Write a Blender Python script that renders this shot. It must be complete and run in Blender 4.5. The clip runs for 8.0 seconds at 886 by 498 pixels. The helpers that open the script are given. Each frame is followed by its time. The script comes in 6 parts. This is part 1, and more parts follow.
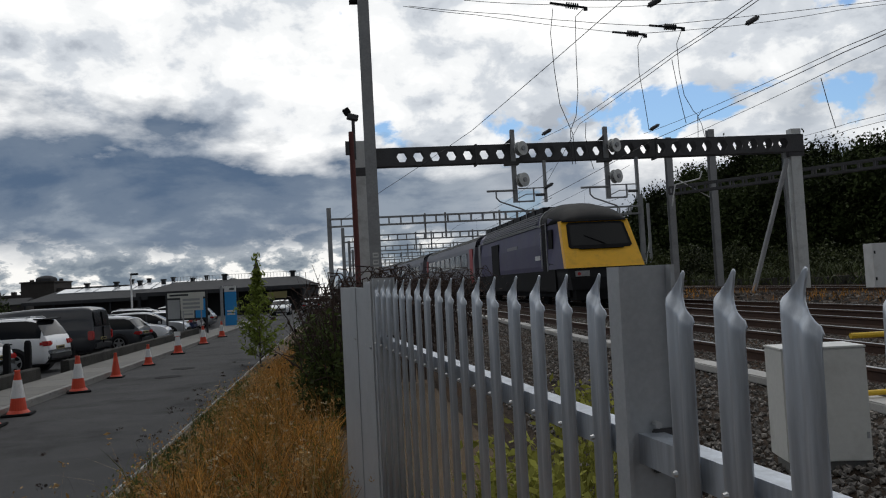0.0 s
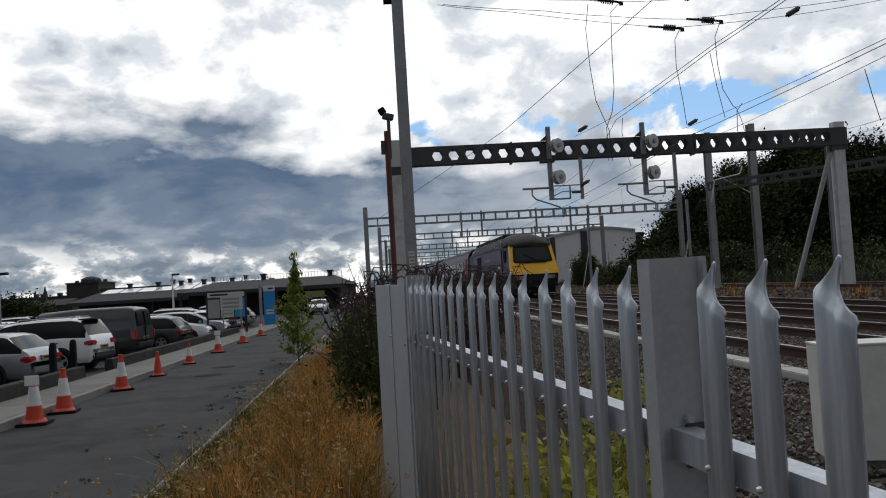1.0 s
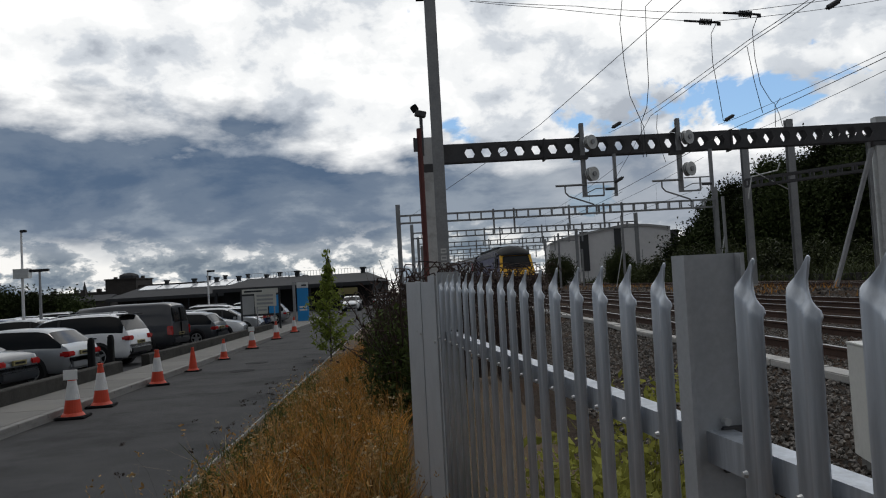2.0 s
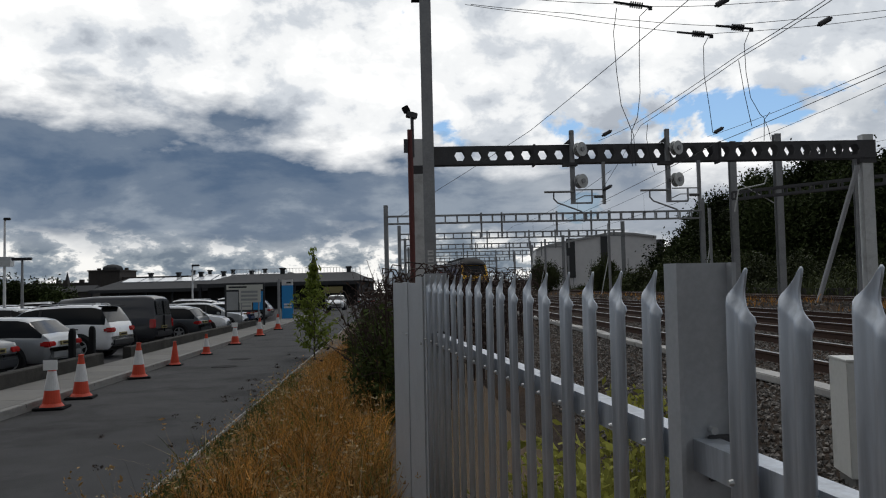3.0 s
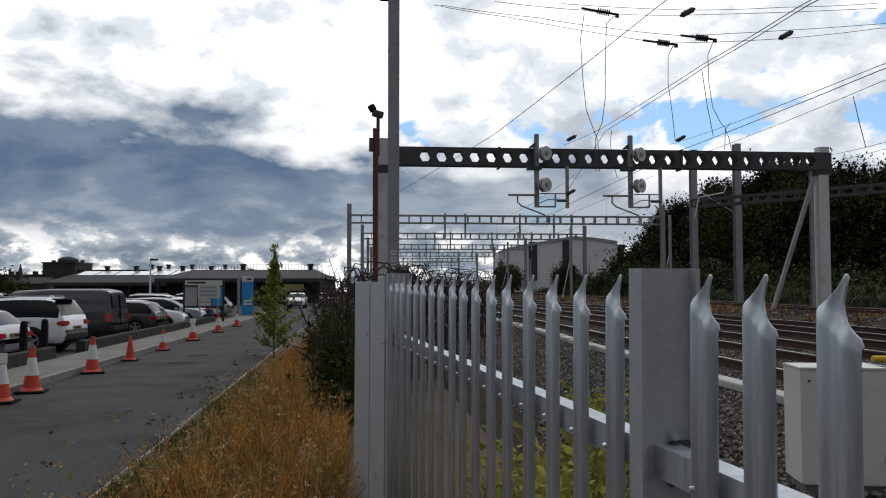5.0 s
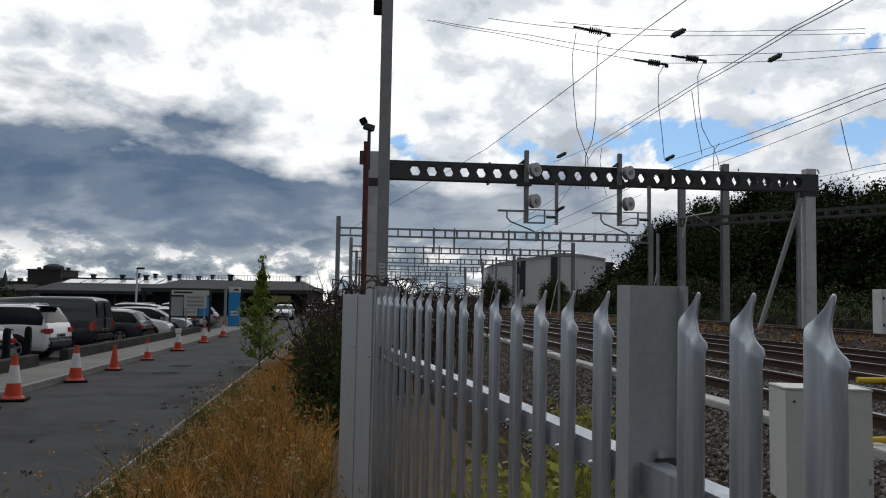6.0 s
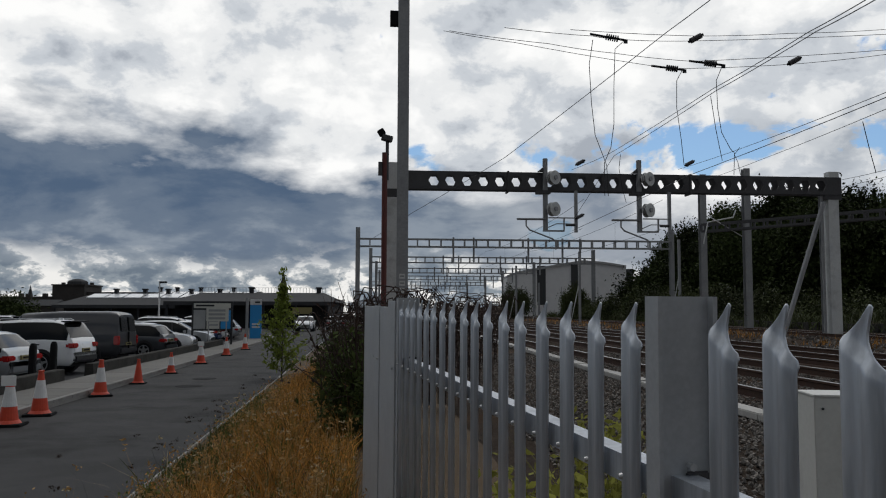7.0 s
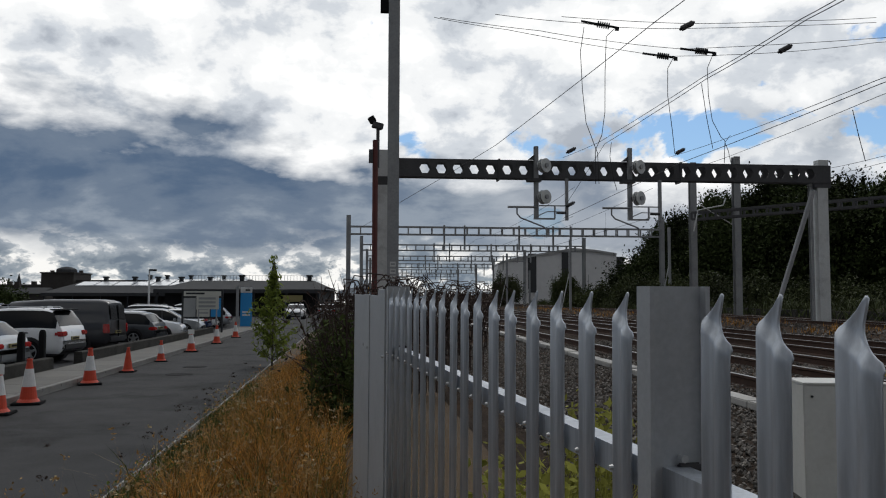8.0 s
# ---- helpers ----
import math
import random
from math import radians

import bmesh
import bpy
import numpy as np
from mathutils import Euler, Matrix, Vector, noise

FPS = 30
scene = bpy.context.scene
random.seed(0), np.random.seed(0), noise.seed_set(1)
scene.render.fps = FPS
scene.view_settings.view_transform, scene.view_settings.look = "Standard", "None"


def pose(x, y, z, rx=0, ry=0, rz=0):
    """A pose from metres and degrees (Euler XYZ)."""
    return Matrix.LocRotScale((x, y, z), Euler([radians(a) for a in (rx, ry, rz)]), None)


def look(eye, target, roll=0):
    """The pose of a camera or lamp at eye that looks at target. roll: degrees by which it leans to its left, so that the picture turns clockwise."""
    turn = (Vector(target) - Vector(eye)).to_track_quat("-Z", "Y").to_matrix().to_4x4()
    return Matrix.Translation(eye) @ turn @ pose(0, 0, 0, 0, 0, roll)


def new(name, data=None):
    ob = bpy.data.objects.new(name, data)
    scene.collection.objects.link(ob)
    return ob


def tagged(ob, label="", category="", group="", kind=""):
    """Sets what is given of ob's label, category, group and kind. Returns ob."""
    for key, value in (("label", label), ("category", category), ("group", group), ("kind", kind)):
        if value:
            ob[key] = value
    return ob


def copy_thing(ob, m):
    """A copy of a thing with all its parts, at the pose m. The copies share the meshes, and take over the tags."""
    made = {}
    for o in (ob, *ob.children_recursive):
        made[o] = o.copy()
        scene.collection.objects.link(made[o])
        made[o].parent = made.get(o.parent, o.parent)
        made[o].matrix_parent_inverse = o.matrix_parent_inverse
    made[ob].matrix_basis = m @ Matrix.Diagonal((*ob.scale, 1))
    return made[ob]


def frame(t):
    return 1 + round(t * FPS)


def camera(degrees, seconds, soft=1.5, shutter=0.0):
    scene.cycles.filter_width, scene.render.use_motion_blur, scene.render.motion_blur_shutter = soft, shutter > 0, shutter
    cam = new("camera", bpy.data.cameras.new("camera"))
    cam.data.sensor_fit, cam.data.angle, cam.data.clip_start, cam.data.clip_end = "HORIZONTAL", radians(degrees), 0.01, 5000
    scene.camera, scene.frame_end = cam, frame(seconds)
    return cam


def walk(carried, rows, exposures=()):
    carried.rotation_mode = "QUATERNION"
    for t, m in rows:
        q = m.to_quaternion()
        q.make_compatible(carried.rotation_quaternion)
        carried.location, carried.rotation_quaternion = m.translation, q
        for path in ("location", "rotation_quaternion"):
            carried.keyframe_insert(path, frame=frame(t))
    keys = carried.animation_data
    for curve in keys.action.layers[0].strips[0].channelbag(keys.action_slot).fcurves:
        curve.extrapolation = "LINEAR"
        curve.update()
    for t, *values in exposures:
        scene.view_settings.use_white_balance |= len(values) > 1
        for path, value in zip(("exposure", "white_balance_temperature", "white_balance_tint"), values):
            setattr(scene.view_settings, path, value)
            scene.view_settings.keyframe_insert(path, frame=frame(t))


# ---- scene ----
cam = camera(58.0, 8.0, soft=1.1)
PATH = [
    (0, pose(-0.0055, -0.0589, 1.6644, 92.853, 3.112, -1.225)),
    (0.5, pose(0.0104, -0.0353, 1.6560, 92.911, 2.764, -1.104)),
    (1, pose(0.0099, -0.0535, 1.6538, 92.907, 3.405, 1.409)),
    (1.5, pose(0.0172, -0.0270, 1.6564, 93.733, 2.411, 3.254)),
    (1.7, pose(0.0185, -0.0217, 1.6522, 92.823, 2.937, 3.317)),
    (2.8, pose(0.0169, -0.0089, 1.6539, 92.940, 3.013, 4.358)),
    (3, pose(0.0059, -0.0155, 1.6494, 92.969, 1.346, 2.677)),
    (3.5, pose(-0.0033, 0.0000, 1.6514, 92.791, 0.776, 0.228)),
    (4, pose(0.0002, -0.0030, 1.6509, 92.576, 0.918, 0.037)),
    (4.5, pose(0.0000, 0.0000, 1.6500, 92.840, 0.150, 0.000)),
    (5.8, pose(0.0046, 0.0095, 1.6475, 93.155, 0.024, -0.098)),
    (6, pose(0.0007, 0.0076, 1.6473, 93.999, -0.931, -0.922)),
    (6.5, pose(-0.0021, 0.0144, 1.6492, 93.869, -0.930, -0.905)),
    (7, pose(-0.0101, 0.0098, 1.6550, 94.666, -0.155, 0.529)),
    (7.5, pose(-0.0098, 0.0179, 1.6603, 94.398, 0.040, 0.359)),
    (8, pose(-0.0070, 0.0338, 1.6594, 93.791, -0.117, -0.124)),
]
# the film's own exposure drifts a little
walk(cam, PATH, [(0, 0.0), (1, 0.1), (1.5, -0.08), (2.8, 0.08), (3, -0.02), (4.5, 0.25), (6, 0.08), (6.5, -0.1), (7, -0.18), (7.5, -0.25), (8, -0.02)])

# ---- frames of the place: the railway, the fence and the service road each run their own way ----
TR = pose(0, 0, 0, 0.35, 0, 5.0)
FE = pose(0, 0, 0, 0, 0, 12.9)
RD = pose(0, 0, 0, 0, 0, 6.6)
RAIL = 0.62  # top of rail above the road
PARK = -0.25  # car park surface


# ---- sky, sun ----
world = bpy.data.worlds.new("world")
scene.world = world
world.use_nodes = True


def sky():
    nt = world.node_tree
    nt.nodes.clear()
    N, L = nt.nodes.new, nt.links.new

    def math_node(op, a, b=None, c=None, clamp=False):
        n = N("ShaderNodeMath")
        n.operation, n.use_clamp = op, clamp
        for i, v in enumerate((a, b, c)):
            if v is None:
                continue
            if isinstance(v, (int, float)):
                n.inputs[i].default_value = v
            else:
                L(v, n.inputs[i])
        return n.outputs[0]

    def ramp(v, stops, interp="EASE"):
        n = N("ShaderNodeValToRGB")
        n.color_ramp.interpolation = interp
        e = n.color_ramp.elements
        e[0].position, e[0].color = stops[0][0], (*stops[0][1], 1)
        e[1].position, e[1].color = stops[-1][0], (*stops[-1][1], 1)
        for p, c in stops[1:-1]:
            e.new(p).color = (*c, 1)
        L(v, n.inputs[0])
        return n.outputs[0]

    def mix(f, a, b):
        n = N("ShaderNodeMix")
        n.data_type = "RGBA"
        for sock, v in ((n.inputs[0], f), (n.inputs[6], a), (n.inputs[7], b)):
            if isinstance(v, (int, float)):
                sock.default_value = v
            elif isinstance(v, tuple):
                sock.default_value = (*v, 1)
            else:
                L(v, sock)
        return n.outputs[2]

    co = N("ShaderNodeTexCoord").outputs["Generated"]
    sep = N("ShaderNodeSeparateXYZ")
    L(co, sep.inputs[0])
    dx, dy, dz = sep.outputs

    # cloud base seen in perspective: coordinates on a plane overhead
    h = math_node("ADD", math_node("MAXIMUM", dz, 0.0), 0.22)
    comb = N("ShaderNodeCombineXYZ")
    L(math_node("DIVIDE", dx, h), comb.inputs[0])
    L(math_node("DIVIDE", dy, h), comb.inputs[1])

    def cloud(scale, detail, rough, w, dist=0.0, vec=None):
        n = N("ShaderNodeTexNoise")
        n.noise_dimensions = "4D"
        n.inputs["Scale"].default_value = scale
        n.inputs["Detail"].default_value = detail
        n.inputs["Roughness"].default_value = rough
        n.inputs["W"].default_value = w
        n.inputs["Distortion"].default_value = dist
        L(vec or comb.outputs[0], n.inputs["Vector"])
        return n.outputs[0]

    # heaps of cumulus near the skyline, in plain direction space
    stretch = N("ShaderNodeMapping")
    stretch.inputs["Scale"].default_value = (1, 1, 2.6)
    L(co, stretch.inputs["Vector"])
    heap = cloud(7.0, 8, 0.55, 2.2, 0.12, stretch.outputs[0])
    puff = N("ShaderNodeMapping")
    puff.inputs["Scale"].default_value = (1, 1, 1.55)
    L(co, puff.inputs["Vector"])
    big = cloud(2.3, 5, 0.5, 3.1, 0.2, puff.outputs[0])
    fine = cloud(5.2, 9, 0.54, 7.7, 0.12, puff.outputs[0])
    lowmap = N("ShaderNodeMapping")
    lowmap.inputs["Scale"].default_value = (1, 1, 2.0)
    L(co, lowmap.inputs["Vector"])
    cumulus = cloud(23.0, 9, 0.58, 5.3, 0.2, lowmap.outputs[0])
    holes = cloud(6.0, 9, 0.56, 11.9, 0.3, puff.outputs[0])

    nishita = N("ShaderNodeTexSky")
    nishita.sky_type = "NISHITA"
    nishita.sun_disc = False
    nishita.sun_elevation, nishita.sun_rotation = radians(52), radians(12)
    blue = N("ShaderNodeVectorMath")
    blue.operation = "MULTIPLY"
    blue.inputs[1].default_value = (0.062, 0.082, 0.10)
    L(nishita.outputs[0], blue.inputs[0])

    # the low dark bank of cloud ahead: lower edge at about 3, upper edge at 12 degrees
    az = math_node("ARCTAN2", dx, dy)
    top = math_node("ADD", 0.186, math_node("MULTIPLY", az, -0.12))
    wob = math_node("MULTIPLY", math_node("SUBTRACT", heap, 0.5), 0.17)
    wob2 = math_node("MULTIPLY", math_node("SUBTRACT", fine, 0.5), 0.12)
    elev = math_node("ADD", dz, math_node("ADD", wob, wob2))
    upper = math_node("SUBTRACT", top, elev)
    upper = math_node("MULTIPLY", upper, 24.0, clamp=True)
    calm = math_node("ADD", dz, math_node("MULTIPLY", math_node("ADD", wob, wob2), 0.4))
    lower = math_node("MULTIPLY", math_node("SUBTRACT", calm, 0.042), 34.0, clamp=True)
    thin = math_node("SUBTRACT", 1.0, math_node("MULTIPLY", math_node("MULTIPLY", az, 8.0, clamp=True), 0.24))
    bank = math_node("MULTIPLY", math_node("MULTIPLY", upper, lower), thin)

    wisp = cloud(15.0, 9, 0.6, 4.1, 0.25, puff.outputs[0])
    puffy = math_node("ADD", fine, math_node("MULTIPLY", math_node("SUBTRACT", wisp, 0.5), 0.42))
    white = ramp(puffy, [(0.34, (0.44, 0.48, 0.54)), (0.43, (0.66, 0.70, 0.75)), (0.50, (0.93, 0.945, 0.955)), (0.60, (1.12, 1.12, 1.11))])
    greyed = ramp(big, [(0.32, (0.62, 0.65, 0.69)), (0.43, (1.0, 1.0, 1.0))])
    shade = N("ShaderNodeMix")
    shade.data_type, shade.blend_type = "RGBA", "MULTIPLY"
    shade.inputs[0].default_value = 1.0
    L(white, shade.inputs[6])
    L(greyed, shade.inputs[7])
    clouds = shade.outputs[2]
    clear = math_node("MULTIPLY", math_node("MAXIMUM", math_node("SUBTRACT", az, 0.22), 0.0), 0.11)
    holes = math_node("SUBTRACT", holes, math_node("MINIMUM", clear, 0.06))
    cover = ramp(holes, [(0.37, (0, 0, 0)), (0.41, (1, 1, 1))])
    open_sky = mix(cover, blue.outputs[0], clouds)
    billow = cloud(4.6, 9, 0.58, 6.4, 0.2, stretch.outputs[0])
    dark = ramp(billow, [(0.36, (0.088, 0.138, 0.222)), (0.49, (0.157, 0.207, 0.284)), (0.60, (0.285, 0.335, 0.402))])
    with_bank = mix(bank, open_sky, dark)
    heaps = ramp(cumulus, [(0.40, (0.17, 0.215, 0.27)), (0.50, (0.30, 0.345, 0.39)), (0.535, (0.60, 0.62, 0.63)), (0.575, (0.98, 0.97, 0.94))])
    low = math_node("SUBTRACT", 1.0, math_node("MULTIPLY", math_node("SUBTRACT", calm, 0.046), 30.0, clamp=True))
    col = mix(low, with_bank, heaps)
    bg = N("ShaderNodeBackground")
    # brightest cloud round the sun ahead; unseen sky behind dimmed to darken the ground
    dull = N("ShaderNodeMapRange")
    dull.interpolation_type = "SMOOTHSTEP"
    dull.inputs[1].default_value, dull.inputs[2].default_value = -0.5, 0.55
    dull.inputs[3].default_value, dull.inputs[4].default_value = 0.41, 1.0
    L(dy, dull.inputs[0])
    out = N("ShaderNodeVectorMath")
    out.operation = "SCALE"
    L(col, out.inputs[0])
    L(dull.outputs[0], out.inputs["Scale"])
    L(out.outputs[0], bg.inputs[0])
    bg.inputs[1].default_value = 1.0
    L(bg.outputs[0], N("ShaderNodeOutputWorld").inputs[0])


sky()
sun = new("sun", bpy.data.lights.new("sun", "SUN"))
sun.data.energy, sun.data.angle, sun.data.color = 0.5, radians(12), (1.0, 0.96, 0.9)
sun.matrix_world = look((0, 0, 60), (-8, -38, 0))  # light comes from high ahead


# ---- materials ----
def material(name, base, rough=0.7, metal=0.0, vary=0.15, scale=3.0, fine=60.0, bump=0.15, dist=0.01, stain=None, stain_scale=1.2,
             stain_amount=0.5, island=0.0, per_object=0.0, spec=0.5, coat=0.0, streak=0.0, thin=0.0):
    m = bpy.data.materials.new(name)
    m.use_nodes = True
    nt = m.node_tree
    b = nt.nodes["Principled BSDF"]
    N, L = nt.nodes.new, nt.links.new
    co = N("ShaderNodeTexCoord").outputs["Object"]
    if streak:
        runs = N("ShaderNodeMapping")
        runs.inputs["Scale"].default_value = (1, 1, streak)
        L(co, runs.inputs["Vector"])
        co = runs.outputs[0]

    def noise_node(s, d=5, r=0.6):
        n = N("ShaderNodeTexNoise")
        n.inputs["Scale"].default_value, n.inputs["Detail"].default_value, n.inputs["Roughness"].default_value = s, d, r
        L(co, n.inputs["Vector"])
        return n.outputs[0]

    a, f = noise_node(scale), noise_node(fine, 3)
    mixer = N("ShaderNodeMath")
    mixer.operation = "ADD"
    L(a, mixer.inputs[0])
    L(f, mixer.inputs[1])
    span = N("ShaderNodeMapRange")
    span.inputs[1].default_value, span.inputs[2].default_value = 0.7, 1.3
    span.inputs[3].default_value, span.inputs[4].default_value = 1 - vary, 1 + vary
    L(mixer.outputs[0], span.inputs[0])
    value = span.outputs[0]
    for amount, sock in ((island, "Random Per Island"), (per_object, "Random")):
        if amount:
            src = N("ShaderNodeNewGeometry" if sock == "Random Per Island" else "ShaderNodeObjectInfo")
            r = N("ShaderNodeMapRange")
            r.inputs[3].default_value, r.inputs[4].default_value = 1 - amount, 1 + amount
            L(src.outputs[sock], r.inputs[0])
            mul = N("ShaderNodeMath")
            mul.operation = "MULTIPLY"
            L(value, mul.inputs[0])
            L(r.outputs[0], mul.inputs[1])
            value = mul.outputs[0]
    tint = N("ShaderNodeVectorMath")
    tint.operation = "SCALE"
    tint.inputs[0].default_value = base
    L(value, tint.inputs["Scale"])
    colour = tint.outputs[0]
    if stain:
        s = noise_node(stain_scale, 8, 0.65)
        sr = N("ShaderNodeMapRange")
        sr.inputs[1].default_value, sr.inputs[2].default_value, sr.inputs[4].default_value = 0.5, 0.68, stain_amount
        L(s, sr.inputs[0])
        mx = N("ShaderNodeMix")
        mx.data_type = "RGBA"
        L(sr.outputs[0], mx.inputs[0])
        L(colour, mx.inputs[6])
        mx.inputs[7].default_value = (*stain, 1)
        colour = mx.outputs[2]
    L(colour, b.inputs["Base Color"])
    rr = N("ShaderNodeMapRange")
    rr.inputs[3].default_value, rr.inputs[4].default_value = max(0.03, rough - 0.1), min(1, rough + 0.1)
    L(a, rr.inputs[0])
    L(rr.outputs[0], b.inputs["Roughness"])
    if thin:  # light shines through leaves and blades
        tr, mx = N("ShaderNodeBsdfTranslucent"), N("ShaderNodeMixShader")
        L(colour, tr.inputs["Color"])
        mx.inputs[0].default_value = thin
        L(b.outputs[0], mx.inputs[1])
        L(tr.outputs[0], mx.inputs[2])
        L(mx.outputs[0], nt.nodes["Material Output"].inputs["Surface"])
    b.inputs["Metallic"].default_value = metal
    b.inputs["Specular IOR Level"].default_value = spec
    b.inputs["Coat Weight"].default_value = coat
    if bump:
        bp = N("ShaderNodeBump")
        bp.inputs["Strength"].default_value, bp.inputs["Distance"].default_value = bump, dist
        L(f, bp.inputs["Height"])
        L(bp.outputs[0], b.inputs["Normal"])
    return m


ASPHALT = material("asphalt", (0.057, 0.057, 0.058), 0.85, spec=0.12, vary=0.4, scale=0.9, fine=150, bump=0.7, dist=0.008, stain=(0.02, 0.02, 0.021), stain_scale=0.6, stain_amount=0.9)
PARKING = material("car_park_asphalt", (0.04, 0.04, 0.042), 0.85, spec=0.15, vary=0.2, scale=0.4, fine=90, bump=0.3)
PAVING = material("paving_concrete", (0.17, 0.165, 0.155), 0.9, spec=0.2, vary=0.14, scale=1.5, fine=70, bump=0.3, stain=(0.18, 0.17, 0.15), stain_amount=0.6, per_object=0.1)
KERB = material("kerb_concrete", (0.2, 0.195, 0.185), 0.9, vary=0.15, stain=(0.07, 0.068, 0.06), stain_scale=3, per_object=0.12)
WALLSTONE = material("rough_concrete", (0.05, 0.048, 0.044), 0.95, vary=0.3, scale=4, fine=30, bump=0.6, dist=0.02, stain=(0.028, 0.028, 0.026), stain_scale=2.2, stain_amount=0.95, spec=0.1)
GROUND = material("rough_ground", (0.06, 0.055, 0.035), 1.0, spec=0.05, vary=0.3, scale=0.2, fine=8, bump=0.4, stain=(0.05, 0.06, 0.03), stain_scale=0.1)
SOIL = material("dry_soil", (0.075, 0.046, 0.02), 1.0, vary=0.3, scale=2, fine=40, bump=0.6, dist=0.02, stain=(0.05, 0.04, 0.02))
BALLAST = material("ballast_bed", (0.052, 0.04, 0.032), 1.0, spec=0.05, vary=0.5, scale=6, fine=28, bump=1.0, dist=0.05, stain=(0.085, 0.045, 0.022), stain_scale=0.25, stain_amount=0.7)
STONE = material("ballast_stone", (0.15, 0.135, 0.12), 0.95, vary=0.3, scale=8, fine=60, island=0.6)
GALV = material("galvanised_steel", (0.46, 0.49, 0.53), 0.34, 0.42, vary=0.2, scale=22, fine=90, bump=0.04, dist=0.002, stain=(0.26, 0.29, 0.33), stain_scale=16, stain_amount=0.75, per_object=0.10, streak=0.10)
POSTGALV = material("matte_galvanised", (0.40, 0.415, 0.43), 0.5, 0.25, vary=0.10, scale=5, fine=80, bump=0.03, dist=0.002, stain=(0.30, 0.315, 0.33), stain_scale=3, stain_amount=0.5)
MASTGREY = material("weathered_galvanised", (0.33, 0.335, 0.34), 0.65, 0.3, vary=0.15, scale=1.5, fine=20, bump=0.05, stain=(0.2, 0.205, 0.21), stain_scale=1.3)
MASTPALE = material("pale_galvanised", (0.62, 0.63, 0.62), 0.65, 0.2, vary=0.1, scale=1.5, fine=20, bump=0.05, stain=(0.26, 0.26, 0.25), stain_scale=1.3)
BOOM = material("dark_steel_boom", (0.085, 0.084, 0.088), 0.7, 0.25, vary=0.2, scale=1.2, fine=18, bump=0.05, stain=(0.04, 0.038, 0.036))
WIRE = material("wire", (0.03, 0.032, 0.035), 0.6, 0.4, vary=0.05, bump=0)
RUST = material("rusty_rail", (0.07, 0.038, 0.026), 0.85, 0.2, vary=0.3, scale=3, fine=30, bump=0.3)
RAILTOP = material("worn_rail_top", (0.36, 0.36, 0.36), 0.35, 0.9, vary=0.1)
SLEEPER = material("concrete_sleeper", (0.07, 0.055, 0.045), 0.95, spec=0.1, vary=0.25, scale=3, fine=30, stain=(0.06, 0.045, 0.035), per_object=0.15)
TROUGH = material("trough_concrete", (0.42, 0.41, 0.39), 0.9, vary=0.15, scale=3, fine=40, stain=(0.24, 0.23, 0.21), per_object=0.12)
REDPOLE = material("red_oxide_paint", (0.13, 0.035, 0.03), 0.7, vary=0.2, stain=(0.07, 0.03, 0.03))
BLACK = material("black_rubber", (0.012, 0.012, 0.013), 0.85, vary=0.2, spec=0.15)
BLACKGLOSS = material("black_paint", (0.012, 0.012, 0.014), 0.3, vary=0.1, bump=0, coat=0.5)
GLASSDARK = material("dark_glass", (0.01, 0.011, 0.012), 0.08, vary=0.02, bump=0, spec=0.25)
ORANGE = material("cone_orange", (0.56, 0.05, 0.014), 0.5, vary=0.12, scale=6, stain=(0.26, 0.035, 0.02), stain_scale=5, stain_amount=0.5, bump=0.05)
CONEWHITE = material("cone_sleeve", (0.66, 0.66, 0.65), 0.4, vary=0.08, stain=(0.4, 0.39, 0.37), stain_scale=7)
PAPER = material("white_paper", (0.8, 0.8, 0.78), 0.9, vary=0.04)
WHITEPAINT = material("white_paint", (0.75, 0.75, 0.74), 0.5, vary=0.06, stain=(0.55, 0.54, 0.51), stain_scale=2)


# ---- building helpers ----
def finish(name, bm, mat, smooth=False):
    me = bpy.data.meshes.new(name)
    bmesh.ops.recalc_face_normals(bm, faces=bm.faces)
    bm.to_mesh(me)
    bm.free()
    for m in (mat if isinstance(mat, (list, tuple)) else [mat]):
        me.materials.append(m)
    if smooth:
        me.polygons.foreach_set("use_smooth", [True] * len(me.polygons))
    return me


def part(name, bm, mat, parent=None, label="", m=None, smooth=False):
    ob = new(name, finish(name, bm, mat, smooth))
    if m is not None:
        ob.matrix_basis = m
    if parent is not None:
        ob.parent = parent
    if label:
        tagged(ob, label)
    return ob


def piece(name, me, parent, m):
    ob = new(name, me)
    ob.matrix_basis = m
    ob.parent = parent
    return ob


def thing(name, m, label, category, group="", kind=""):
    return tagged_pose(new(name), m, label, category, group, kind)


def tagged_pose(ob, m, label, category, group="", kind=""):
    ob.matrix_basis = m
    return tagged(ob, label, category, group, kind)


def box(x0, x1, y0, y1, z0, z1, bm=None, bevel=0.0):
    bm = bm or bmesh.new()
    vs = [bm.verts.new((x, y, z)) for x in (x0, x1) for y in (y0, y1) for z in (z0, z1)]
    fs = [bm.faces.new([vs[i] for i in q]) for q in ((0, 1, 3, 2), (4, 6, 7, 5), (0, 4, 5, 1), (2, 3, 7, 6), (0, 2, 6, 4), (1, 5, 7, 3))]
    if bevel:
        es = {e for f in fs for e in f.edges}
        bmesh.ops.bevel(bm, geom=list(es), offset=bevel, segments=2, affect="EDGES")
    return bm


